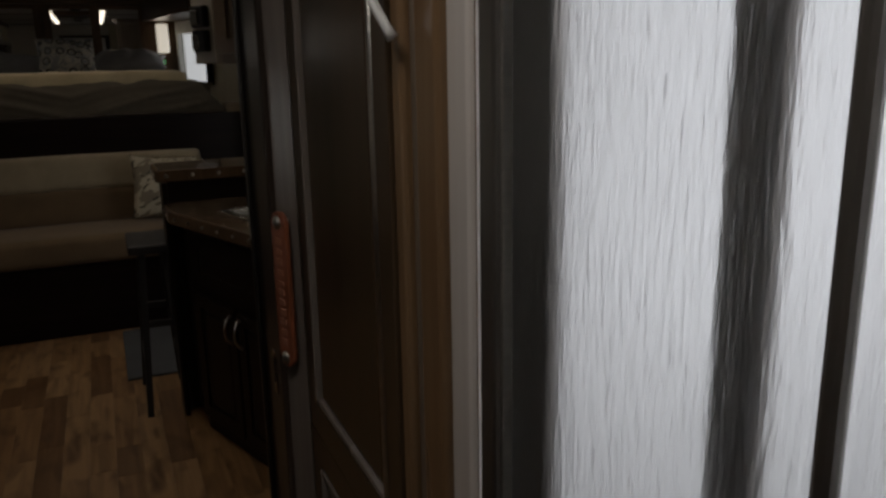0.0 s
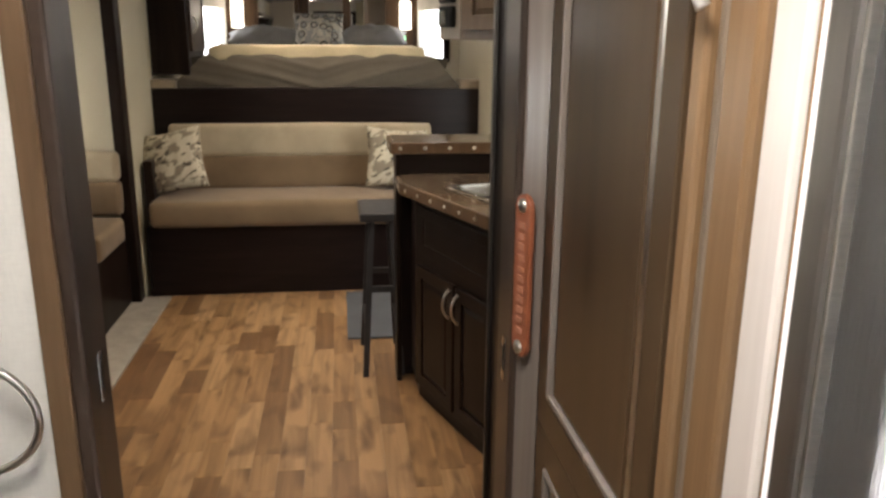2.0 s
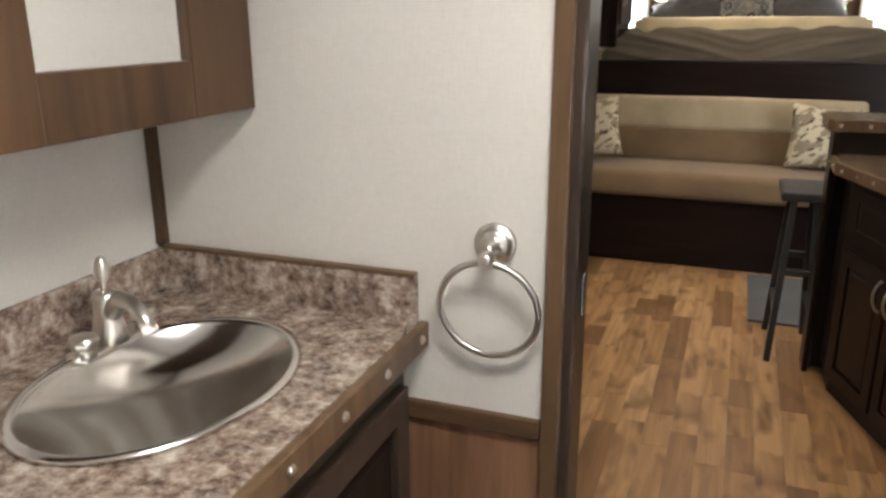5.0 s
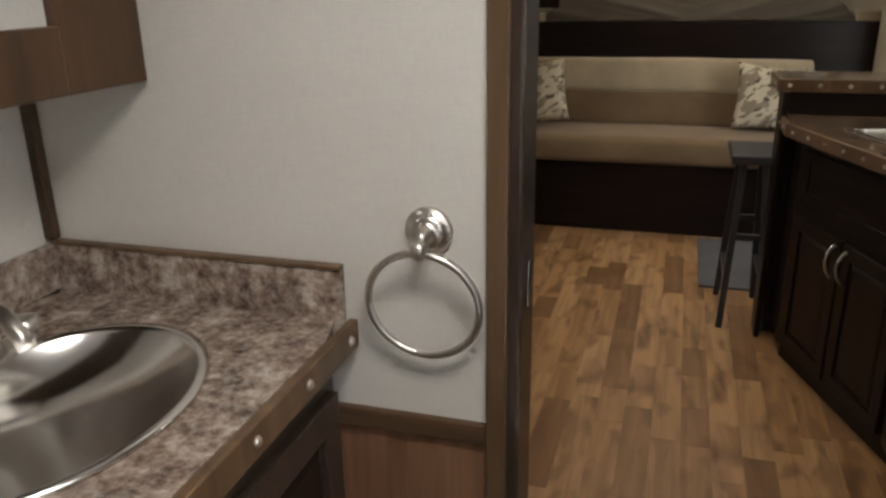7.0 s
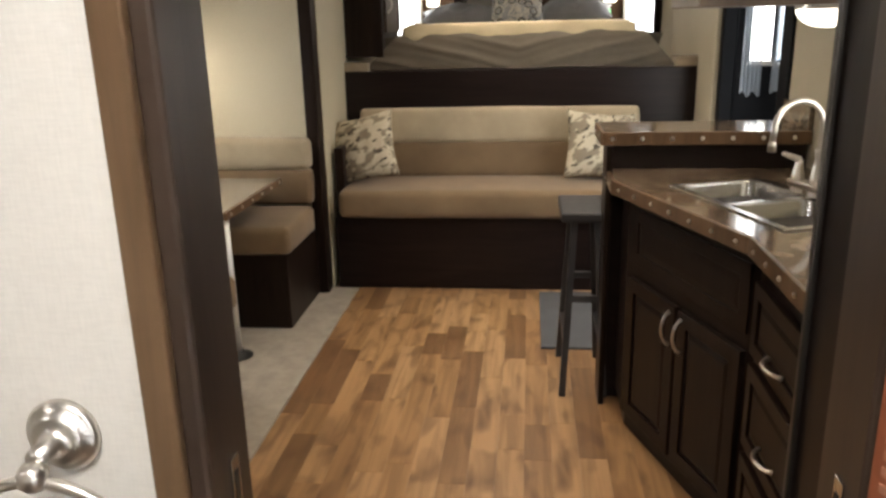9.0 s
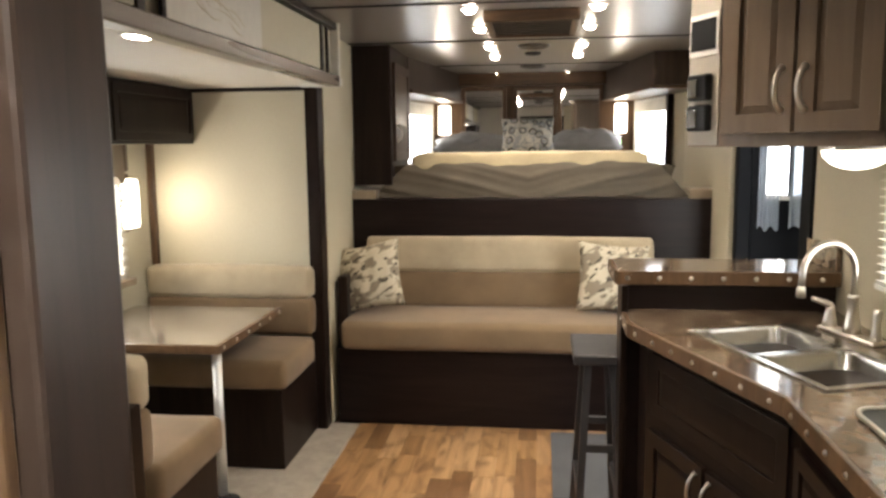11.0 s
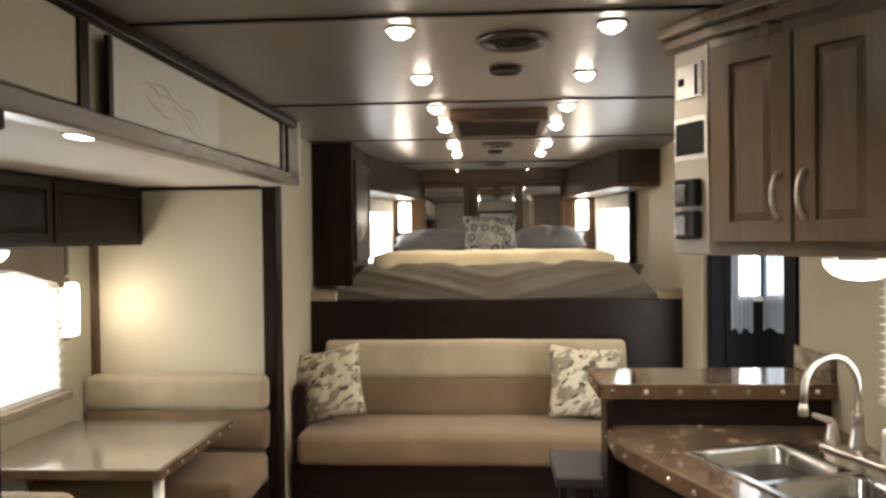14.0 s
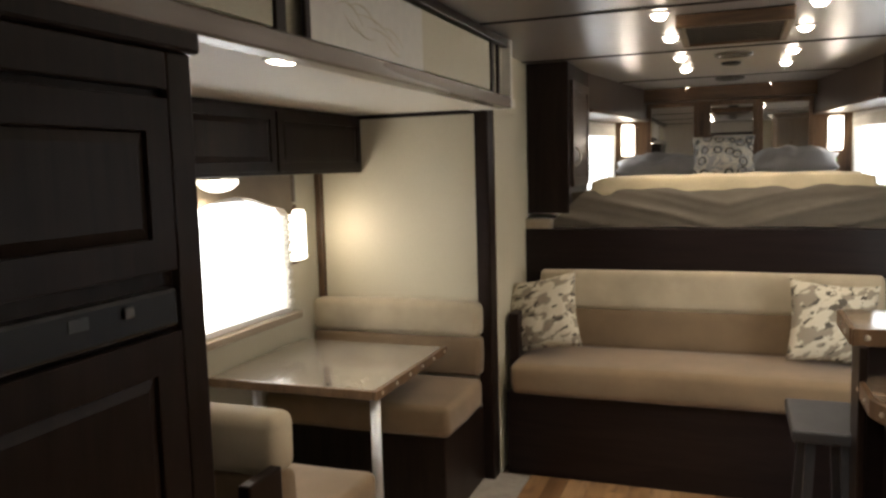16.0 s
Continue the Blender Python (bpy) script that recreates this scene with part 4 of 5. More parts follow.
def dinette_bench(name, front, back, seat_dir, label):
    """A boxed bench; front is the y of its front face, back that of the wall behind."""
    lo, hi = min(front, back), max(front, back)
    root = thing(name, (-1.68, (lo + hi) / 2, 0), label, "bench", "dinette benches")
    part("base", box(SX + 0.003, -1.27, lo + (0.02 if front < back else 0), hi - (0 if front < back else 0.02), 0.007, 0.40, 0.004), M_DARK, root)
    part("seat_cushion", cushion(SX + 0.005, -1.245, lo + (0 if front < back else 0.11), hi - (0.11 if front < back else 0), 0.402, 0.545, 0.030, 0.010, front), M_SEAT, root)
    ya, yb = (hi - 0.115, hi - 0.004) if front < back else (lo + 0.004, lo + 0.115)
    part("back_cushion", cushion(SX + 0.005, -1.262, ya, yb, 0.548, 0.745, 0.022, 0.006, front + 3), M_TAN, root, "tan lower back cushion")
    part("back_roll", cushion(SX + 0.005, -1.262, ya - 0.004, yb, 0.743, 0.915, 0.034, 0.006, front + 5), M_CREAM, root, "cream upper back cushion")


dinette_bench("dinette_bench", 4.03, 4.645, 1, "tan and cream cushioned bench against the end wall")
dinette_bench("dinette_bench", 3.32, 2.72, -1, "tan and cream cushioned bench beside the fridge")
single("bench_end_panel", box(-1.262, -1.225, 2.55, 2.70, 0.007, 0.80, 0.006), M_DARK, "dark wood end post beside the bench", "panel")


def stud_row(root, pts, normal):
    rot = Vector((0, 0, 1)).rotation_difference(Vector(normal)).to_matrix().to_4x4()
    for p in pts:
        part("stud", lathe([(0.0, 0.006), (0.004, 0.0055), (0.0075, 0.003), (0.0085, 0.0)], Matrix.Translation(p) @ rot, 12), M_NICKEL, root, "round nickel stud", True)


def dinette_table():
    root = thing("dinette_table", (-1.75, 4.02, 0), "mottled laminate dinette table with studded edge", "table")
    part("tabletop", box(SX + 0.01, -1.402, 3.64, 4.405, 0.689, 0.724, 0.004), M_TABLE, root)
    part("edge", box(-1.401, -1.386, 3.625, 4.42, 0.687, 0.7245, 0.003), M_EDGE, root)
    part("edge", box(SX + 0.01, -1.402, 3.625, 3.639, 0.687, 0.7245, 0.003), M_EDGE, root)
    stud_row(root, [(-1.386, 3.68 + i * 0.14, 0.706) for i in range(6)], (1, 0, 0))
    for x in (-1.43, -1.98):
        leg = part("leg", lathe([(0.0, 0.012), (0.021, 0.012), (0.021, 0.688), (0.0, 0.688)], Matrix.Translation((x, 3.70, 0)), 20), M_ALU, root, "pale metal pedestal leg", True)
        part("foot", lathe([(0.0, 0.0065), (0.07, 0.0065), (0.07, 0.012), (0.03, 0.02), (0.024, 0.04), (0.0, 0.04)], Matrix.Translation((x, 3.70, 0)), 24), M_BLACK, leg, "black floor socket", True)


dinette_table()


def sconce(place, n, label="lit frosted wall sconce"):
    root = thing("wall_sconce", place, label, "wall lamp", "wall sconces")
    m = facing(*place, *n)
    part("back_plate", placed(box(-0.06, 0.06, -0.012, -0.001, -0.15, 0.15, 0.004), m), M_BROWN, root)
    part("shade", placed(box(-0.05, 0.05, -0.075, -0.013, -0.125, 0.125, 0.018, 3), m), M_FROST, root, "glowing frosted shade")


slide_light = thing("slide_light", (-1.168, 2.71, SZ), "small oval lit ceiling light in the slide-out", "ceiling light")
part("bezel", lathe([(1.25, 0.0), (1.25, -0.004), (1.05, -0.007), (1.0, -0.003), (1.0, 0.0)], Matrix.Translation((-1.168, 2.71, SZ - 0.0005)) @ Matrix.Diagonal((0.036, 0.052, 1, 1)), 28), M_WHITE, slide_light, "", True)
part("lens", lathe([(1.0, -0.001), (0.8, -0.008), (0.0, -0.011)], Matrix.Translation((-1.168, 2.71, SZ - 0.0005)) @ Matrix.Diagonal((0.036, 0.052, 1, 1)), 28), M_LENS, slide_light, "glowing lens", True)


def dome_lamp(place):
    root = thing("dome_lamp", place, "lit frosted dome lamp under a cabinet", "lamp", "under-cabinet lamps")
    part("rim", lathe([(0.0, 0.0), (0.084, 0.0), (0.084, -0.010), (0.0, -0.010)], Matrix.Translation(place), 32), M_NICKEL, root)
    part("shade", lathe([(0.081, -0.011), (0.077, -0.026), (0.060, -0.044), (0.034, -0.055), (0.0, -0.059)], Matrix.Translation(place), 32), M_FROST, root, "glowing frosted shade", True)


def window_valance():
    root = thing("window_valance", (SX, 3.6, 1.45), "tan padded valance with curved edge over the window", "valance")
    bm = bmesh.new()
    front, rear = [], []
    n = 40
    y0, y1 = 2.86, 4.27
    for i in range(n + 1):
        s = i / n
        y = y0 + (y1 - y0) * s
        drop = 1.475 - 0.075 * (0.5 + 0.5 * math.cos(2 * math.pi * (s * 1.5 + 0.5))) - (0.03 if s > 0.97 else 0)
        for x, store in ((SX + 0.07, front), (SX + 0.02, rear)):
            store.append((bm.verts.new((x, y, drop)), bm.verts.new((x, y, 1.563))))
    for store in (front, rear):
        for p, q in zip(store, store[1:]):
            bm.faces.new((p[0], q[0], q[1], p[1]))
    for k in range(n):
        for e in (0, 1):
            bm.faces.new((front[k][e], front[k + 1][e], rear[k + 1][e], rear[k][e]))
    for k in (0, n):
        bm.faces.new((front[k][0], front[k][1], rear[k][1], rear[k][0]))
    part("board", bm, M_SWAG, root)
    part("bracket", box(SX + 0.015, SX + 0.075, 4.272, 4.30, 1.43, 1.563, 0.004), M_CAB, root)


window_valance()
fixed("trim_window_sill", box(SX, SX + 0.05, SWY[0] - 0.05, SWY[1] + 0.06, SWZ[0] - 0.06, SWZ[0] - 0.023, 0.006), M_SWAG, "tan window sill rail", "trim")
shade = thing("pleated_shade", (SX + 0.03, 4.30, 0.9), "gathered cream pleated shade at the window edge", "window shade")
for i in range(22):
    z = 0.905 + i * 0.0245
    part("pleat", box(SX + 0.012, SX + 0.040 + 0.006 * (i % 2), 4.262, 4.292 + 0.006 * (i % 2), z, z + 0.022, 0.006), M_SHADE, shade)


# ---- galley ----
CT, BT = 0.96, 1.10
COUNTER = [(0.96, 1.9), (0.515, 1.9), (0.515, 2.43), (0.238, 3.17), (0.238, 3.40), (0.96, 3.40)]


def galley():
    base = thing("galley_base_cabinet", (0.6, 2.7, 0), "dark wood angled galley base cabinet with doors", "cabinet")
    body = [(0.955, 1.92), (0.545, 1.92), (0.545, 2.44), (0.292, 3.17), (0.292, 3.355), (0.955, 3.355)]
    part("carcass", prism(body, 0.07, 0.914), M_DARK, base)
    part("plinth", prism([(0.95, 1.95), (0.56, 1.95), (0.56, 2.45), (0.31, 3.18), (0.31, 3.35), (0.95, 3.35)], 0, 0.069), M_DARK, base)
    d = Vector((0.545 - 0.292, 2.44 - 3.17, 0))
    L, u = d.length, d.normalized()
    n = Vector((u.y, -u.x, 0))
    if n.x > 0:
        n = -n
    ang = math.atan2(n.x, -n.y)
    m = Matrix.Translation((0.292, 3.17, 0)) @ Matrix.Translation(n * 0.001) @ Matrix.Rotation(ang, 4, "Z")
    for i, s in enumerate((0.05, 0.405)):
        f, p = panel_door(0.335, 0.53, m @ Matrix.Translation((s, 0, 0.095)), 0.05, 0.02, 0.01)
        door = part("door", f, M_DARK, base)
        part("door_panel", p, M_DARK, door)
        part("handle", arch_handle(0.115, m @ Matrix.Translation((0.358 if i == 0 else 0.432, -0.02, 0.545))), M_NICKEL, door, "bowed nickel handle", True)
    f, p = panel_door(0.69, 0.20, m @ Matrix.Translation((0.05, 0, 0.675)), 0.045, 0.009, 0.005)
    front = part("false_drawer", f, M_DARK, base)
    part("drawer_panel", p, M_DARK, front)
    for z0, h in ((0.095, 0.25), (0.375, 0.24), (0.645, 0.20)):
        f, p = panel_door(0.44, h, facing(0.544, 2.42, z0, -1, 0), 0.04, 0.02, 0.01)
        dr = part("drawer", f, M_DARK, base)
        part("drawer_panel", p, M_DARK, dr)
        part("handle", arch_handle(0.11, facing(0.524, 2.20, z0 + h / 2 - 0.045, -1, 0) @ Matrix.Rotation(radians(90), 4, "Y")), M_NICKEL, dr, "bowed nickel handle", True)
    # counter with the double sink let in
    top = thing("galley_countertop", (0.6, 2.7, 0.905), "glossy brown mottled laminate countertop with studs", "countertop")
    return base, top, m, u, n


base, top, m_face, u_face, n_face = galley()


def counter_top():
    # the sink lies parallel to the angled edge
    bm = prism(COUNTER, CT - 0.044, CT, 0.0)
    slab = part("slab", bm, M_TOP, top)
    cut = part("cutter", sink_outline_block(0.85, 1.05, 0.0), M_TOP, top)
    mod = slab.modifiers.new("hole", "BOOLEAN")
    mod.object, mod.operation, mod.solver = cut, "DIFFERENCE", "EXACT"
    dg = bpy.context.evaluated_depsgraph_get()
    me = bpy.data.meshes.new_from_object(slab.evaluated_get(dg))
    slab.modifiers.clear()
    slab.data = me
    bpy.data.objects.remove(cut)
    pts = COUNTER[1:5]
    e = 0.014
    for (ax, ay), (bx, by) in zip(pts, pts[1:]):
        d = Vector((bx - ax, by - ay, 0))
        mm = Matrix.Translation((ax, ay, 0)) @ Matrix.Rotation(math.atan2(d.y, d.x), 4, "Z")
        part("edge", placed(box(-0.004, d.length + 0.004, 0.0005, e, CT - 0.048, CT + 0.001, 0.003), mm), M_EDGE, top, "brown wood edge band")
        k = max(1, round(d.length / 0.115))
        for i in range(k):
            s = (i + 0.5) / k * d.length
            part("stud", lathe([(0.0, 0.006), (0.004, 0.0055), (0.0065, 0.003), (0.0075, 0.0)], mm @ Matrix.Translation((s, e, CT - 0.024)) @ Matrix.Rotation(radians(-90), 4, "X"), 12), M_NICKEL, top, "round nickel stud", True)


SINK_C, SINK_A = Vector((0.675, 2.834, 0)), math.atan2(u_face.y, u_face.x)
SINK_L, SINK_W = 0.62, 0.36


def sink_matrix():
    return Matrix.Translation(SINK_C) @ Matrix.Rotation(SINK_A, 4, "Z")


def sink_outline_block(z0, z1, grow):
    return placed(box(-SINK_L / 2 + 0.012 - grow, SINK_L / 2 - 0.012 + grow, -SINK_W / 2 + 0.012 - grow, SINK_W / 2 - 0.012 + grow, z0, z1), sink_matrix())


def bowl(x0, x1, y0, y1, depth, r=0.05):
    """One open sink bowl with round corners, walls falling to a dished floor."""
    bm = bmesh.new()
    rings = []
    for inset, z in ((0, 0.0), (0.004, -0.008), (0.010, -depth * 0.75), (0.03, -depth * 0.96), (0.07, -depth)):
        ring = []
        for cx, cy, a0 in ((x1, y1, 0), (x0, y1, 90), (x0, y0, 180), (x1, y0, 270)):
            for k in range(6):
                a = radians(a0 + 18 * k)
                sx, sy = (1 if cx == x1 else -1), (1 if cy == y1 else -1)
                ring.append(bm.verts.new((cx - sx * (r + inset) + r * math.cos(a), cy - sy * (r + inset) + r * math.sin(a), z)))
        rings.append(ring)
    n = len(rings[0])
    for a, b in zip(rings, rings[1:]):
        for i in range(n):
            bm.faces.new((a[i], a[(i + 1) % n], b[(i + 1) % n], b[i]))
    bm.faces.new(rings[-1])
    return bm, [v.co.copy() for v in rings[0]]


def kitchen_sink():
    root = thing("kitchen_sink", (*SINK_C.xy, 0.76), "stainless double-bowl sink set in the counter", "sink")
    ms = Matrix.Translation((0, 0, CT)) @ sink_matrix()
    hx, hy = SINK_L / 2, SINK_W / 2
    spans = ((-hx + 0.022, -0.013), (0.013, hx - 0.022))
    for a, b in spans:
        bm, _ = bowl(a, b, -hy + 0.022, hy - 0.05, 0.17)
        part("bowl", placed(bm, ms @ Matrix.Translation((0, 0, 0.004))), M_STEEL, root, "", True)
        part("drain", lathe([(0.0, 0.003), (0.03, 0.003), (0.036, 0.0)], ms @ Matrix.Translation(((a + b) / 2, -0.02, -0.1655)), 20), M_NICKEL, root)
    t = 0.0045
    rim = [box(-hx, hx, -hy, -hy + 0.0225, 0.001, t + 0.002, 0.002), box(-hx, hx, hy - 0.0505, hy, 0.001, t + 0.002, 0.002),
           box(-hx, -hx + 0.0225, -hy + 0.0226, hy - 0.0506, 0.001, t + 0.002, 0.002), box(hx - 0.0225, hx, -hy + 0.0226, hy - 0.0506, 0.001, t + 0.002, 0.002),
           box(-0.0135, 0.0135, -hy + 0.0226, hy - 0.0506, -0.02, t + 0.002, 0.002)]
    for b in rim:
        part("rim", placed(b, ms), M_STEEL, root)
    tap = thing("kitchen_faucet", (0.84, 3.02, CT), "brushed nickel gooseneck faucet with side lever", "faucet")
    c = Vector((0.868, 3.03, CT))
    toward = n_face
    mp = Matrix.Translation(c) @ Matrix.Rotation(SINK_A, 4, "Z")
    part("deck_plate", placed(box(-0.12, 0.12, -0.028, 0.028, 0.0005, 0.014, 0.006, 3), mp), M_NICKEL, tap)
    part("body", lathe([(0.026, 0.0), (0.024, 0.02), (0.017, 0.06), (0.016, 0.10), (0.018, 0.102), (0.018, 0.112), (0.013, 0.116)], Matrix.Translation(c + Vector((0, 0, 0.014))), 24), M_NICKEL, tap, "", True)
    pts = [c + Vector((0, 0, 0.12)), c + Vector((0, 0, 0.20))]
    r = 0.088
    for i in range(1, 13):
        a = math.pi * i / 12 * 1.02
        pts.append(c + toward * (r - r * math.cos(a)) + Vector((0, 0, 0.20 + r * math.sin(a))))
    pts.append(pts[-1] + Vector((0, 0, -0.03)) + toward * 0.003)
    part("spout", tube(pts, [0.0098] * len(pts), False, 14), M_NICKEL, tap, "", True)
    part("nozzle", lathe([(0.0098, 0.0), (0.0125, -0.010), (0.0135, -0.032), (0.010, -0.034), (0.0, -0.034)], Matrix.Translation(pts[-1]), 18), M_NICKEL, tap, "", True)
    b = c - u_face * 0.095
    e = c + u_face * 0.098
    part("sprayer", lathe([(0.016, 0.0), (0.014, 0.02), (0.011, 0.05), (0.013, 0.075), (0.010, 0.09), (0.0, 0.092)], Matrix.Translation(e + Vector((0, 0, 0.013))), 18), M_NICKEL, tap, "", True)
    part("lever_base", lathe([(0.022, 0.0), (0.020, 0.02), (0.014, 0.05), (0.013, 0.065), (0.0, 0.07)], Matrix.Translation(b + Vector((0, 0, 0.013))), 20), M_NICKEL, tap, "", True)
    part("lever", tube([b + Vector((0, 0, 0.078)), b + toward * 0.02 + Vector((0, 0, 0.088)), b + toward * 0.065 + Vector((0, 0, 0.104))], [0.012, 0.010, 0.007], False, 10), M_NICKEL, tap, "", True)


counter_top()
kitchen_sink()


def rounded_slab(x0, x1, y0, y1, z0, z1, r):
    pts = []
    for cx, cy, a0 in ((x1 - r, y1 - r, 0), (x0 + r, y1 - r, 90), (x0 + r, y0 + r, 180), (x1 - r, y0 + r, 270)):
        pts += [(cx + r * math.cos(radians(a0 + 15 * k)), cy + r * math.sin(radians(a0 + 15 * k))) for k in range(7)]
    return pts


def cooktop():
    root = thing("cooktop", (0.77, 2.14, CT), "black recessed cooktop with a chrome rim", "cooktop")
    pts = rounded_slab(0.615, 0.925, 1.93, 2.35, 0, 0, 0.05)
    part("glass", prism(pts, CT + 0.0005, CT + 0.008), M_BLACK, root)
    part("rim", tube([(x, y, CT + 0.008) for x, y in pts], 0.006, True, 8), M_NICKEL, root, "chrome rim", True)
    for x, y in ((0.77, 2.04), (0.77, 2.24)):
        part("burner_ring", tube([(x + 0.06 * math.cos(k * math.pi / 12), y + 0.06 * math.sin(k * math.pi / 12), CT + 0.018) for k in range(24)], 0.005, True, 8), M_BRONZE, root, "", True)
        for k in range(4):
            q = k * math.pi / 2
            part("grate_bar", tube([(x + 0.02 * math.cos(q), y + 0.02 * math.sin(q), CT + 0.018), (x + 0.085 * math.cos(q), y + 0.085 * math.sin(q), CT + 0.018), (x + 0.09 * math.cos(q), y + 0.09 * math.sin(q), CT + 0.008)], 0.004, False, 6), M_BRONZE, root)


cooktop()


def bar():
    wallpart = thing("bar_wall", (0.6, 3.4, 0), "dark wood half wall carrying the raised bar", "half wall")
    part("panel", box(0.245, 0.955, 3.402, 3.46, 0.0, 1.055, 0.003), M_DARKX, wallpart)
    part("end_panel", box(0.222, 0.2445, 3.33, 3.47, 0.0, 1.055, 0.004), M_DARK, wallpart)
    root = thing("bar_counter", (0.6, 3.6, 1.055), "glossy brown laminate bar top with studded edge", "countertop")
    part("slab", prism([(0.217, 3.375), (0.955, 3.375), (0.955, 3.68), (0.235, 3.68), (0.217, 3.66)], 1.056, BT), M_TOP, root)
    part("edge", box(0.207, 0.955, 3.36, 3.3745, 1.052, BT + 0.001, 0.003), M_EDGE, root, "brown wood edge band")
    part("edge", box(0.202, 0.2165, 3.3755, 3.66, 1.052, BT + 0.001, 0.003), M_EDGE, root, "brown wood edge band")
    part("splash", box(0.94, 0.9585, 3.375, 3.68, BT + 0.001, BT + 0.085, 0.003), M_TOP, root)
    stud_row(root, [(0.245 + i * 0.108, 3.36, 1.077) for i in range(7)], (0, -1, 0))
    stud_row(root, [(0.202, 3.45 + i * 0.11, 1.077) for i in range(2)], (-1, 0, 0))


bar()


def bar_stool():
    root = thing("bar_stool", (0.17, 3.62, 0), "grey-painted wooden saddle stool beside the bar", "stool")
    cx, cy = 0.165, 3.60
    part("seat", box(cx - 0.10, cx + 0.10, cy - 0.17, cy + 0.17, 0.735, 0.775, 0.008), M_GREYMETAL, root)
    for sx in (-1, 1):
        for sy in (-1, 1):
            p = [(cx + sx * 0.045, cy + sy * 0.12, 0.735), (cx + sx * 0.085, cy + sy * 0.20, 0.0)]
            part("leg", placed(tube([p[1], p[0]], 0.019, False, 4), Matrix()), M_GREYMETAL, root)
    for sx in (-1, 1):
        part("stretcher", box(cx + sx * 0.074 - 0.009, cx + sx * 0.074 + 0.009, cy - 0.175, cy + 0.175, 0.20, 0.235, 0.003), M_GREYMETAL, root)
    for sy in (-1, 1):
        part("stretcher", box(cx - 0.06, cx + 0.06, cy + sy * 0.155 - 0.009, cy + sy * 0.155 + 0.009, 0.40, 0.43, 0.003), M_GREYMETAL, root)


bar_stool()
single("floor_mat", box(0.0, 0.60, 3.87, 4.66, 0.0005, 0.012, 0.004), M_MAT, "dark grey floor mat inside the entry door", "mat")

UA, UB = Vector((0.43, 2.87, 0)), Vector((0.37, 3.0, 0))


def upper_cabinet():
    root = thing("wall_cabinet", (0.7, 2.8, 1.55), "brown wood angled wall cabinet with two doors", "cabinet")
    end = UA + Vector((0.28, -0.365, 0))
    d = (end - UA).normalized()
    plan = [(UA.x, UA.y), (end.x, end.y), (0.956, end.y), (0.956, 3.10), (0.42, 3.10), (UB.x, UB.y)]
    part("body", prism(plan, 1.532, 2.09), M_CAB, root)
    grow = [(UA.x - 0.012, UA.y - 0.03), (end.x - 0.02, end.y - 0.035), (0.957, end.y - 0.03), (0.957, 3.13), (0.40, 3.13), (UB.x - 0.03, UB.y + 0.005)]
    part("crown", prism(grow, 2.091, 2.118, 0.004), M_CAB, root, "stepped crown moulding")
    grow = [(x - 0.02, y - 0.025) if x < 0.9 else (x, y) for x, y in grow]
    part("crown", prism(grow, 2.119, 2.147, 0.004), M_CAB, root, "stepped crown moulding")
    n = Vector((d.y, -d.x, 0))
    n = n if n.x < 0 else -n
    m = Matrix.Translation(UA + n * 0.001) @ Matrix.Rotation(math.atan2(n.x, -n.y), 4, "Z")
    for i, s in enumerate((0.02, 0.245)):
        f, p = panel_door(0.215, 0.493, m @ Matrix.Translation((s, 0, 1.567)), 0.05, 0.02, 0.013)
        door = part("door", f, M_CAB, root)
        part("door_panel", p, M_CAB, door)
        part("handle", arch_handle(0.105, m @ Matrix.Translation((0.206 if i == 0 else 0.270, -0.02, 1.675)), 0.030, 0.0068), M_NICKEL, door, "bowed nickel handle", True)
    e = UB - UA
    ne = Vector((-abs(e.y), -abs(e.x), 0)).normalized()
    ms = Matrix.Translation(UB + ne * 0.001) @ Matrix.Rotation(math.atan2(ne.x, -ne.y), 4, "Z")
    w = e.length
    part("side_plate", placed(box(0.004, w - 0.004, -0.004, 0, 1.536, 2.08, 0.001), ms), M_SIDE, root, "beige side panel")
    ct = part("control_panel", placed(box(0.02, w - 0.02, -0.012, -0.0045, 1.95, 2.04, 0.003), ms), M_WHITE, root, "white control panel")
    part("switch", placed(box(0.035, 0.055, -0.018, -0.0125, 1.985, 2.005, 0.002), ms), M_BLACK, ct)
    part("frame", placed(box(w - 0.045, w - 0.035, -0.014, -0.0125, 1.955, 2.035, 0.0005), ms), M_BLACK, ct)
    part("display_frame", placed(box(0.006, w - 0.006, -0.008, -0.0045, 1.785, 1.90, 0.002), ms), M_WHITE, root, "pale display surround")
    part("display", placed(box(0.016, w - 0.016, -0.011, -0.0085, 1.80, 1.885, 0.001), ms), M_BLACK, root, "black recessed display")
    for z in (1.66, 1.575):
        s = part("outlet_cover", placed(box(0.03, w - 0.025, -0.03, -0.0045, z, z + 0.075, 0.008, 3), ms), M_BLACK, root, "black outlet cover")
        part("cover_face", placed(box(0.04, w - 0.06, -0.036, -0.0305, z + 0.01, z + 0.06, 0.002), ms), M_STEEL, s)


upper_cabinet()


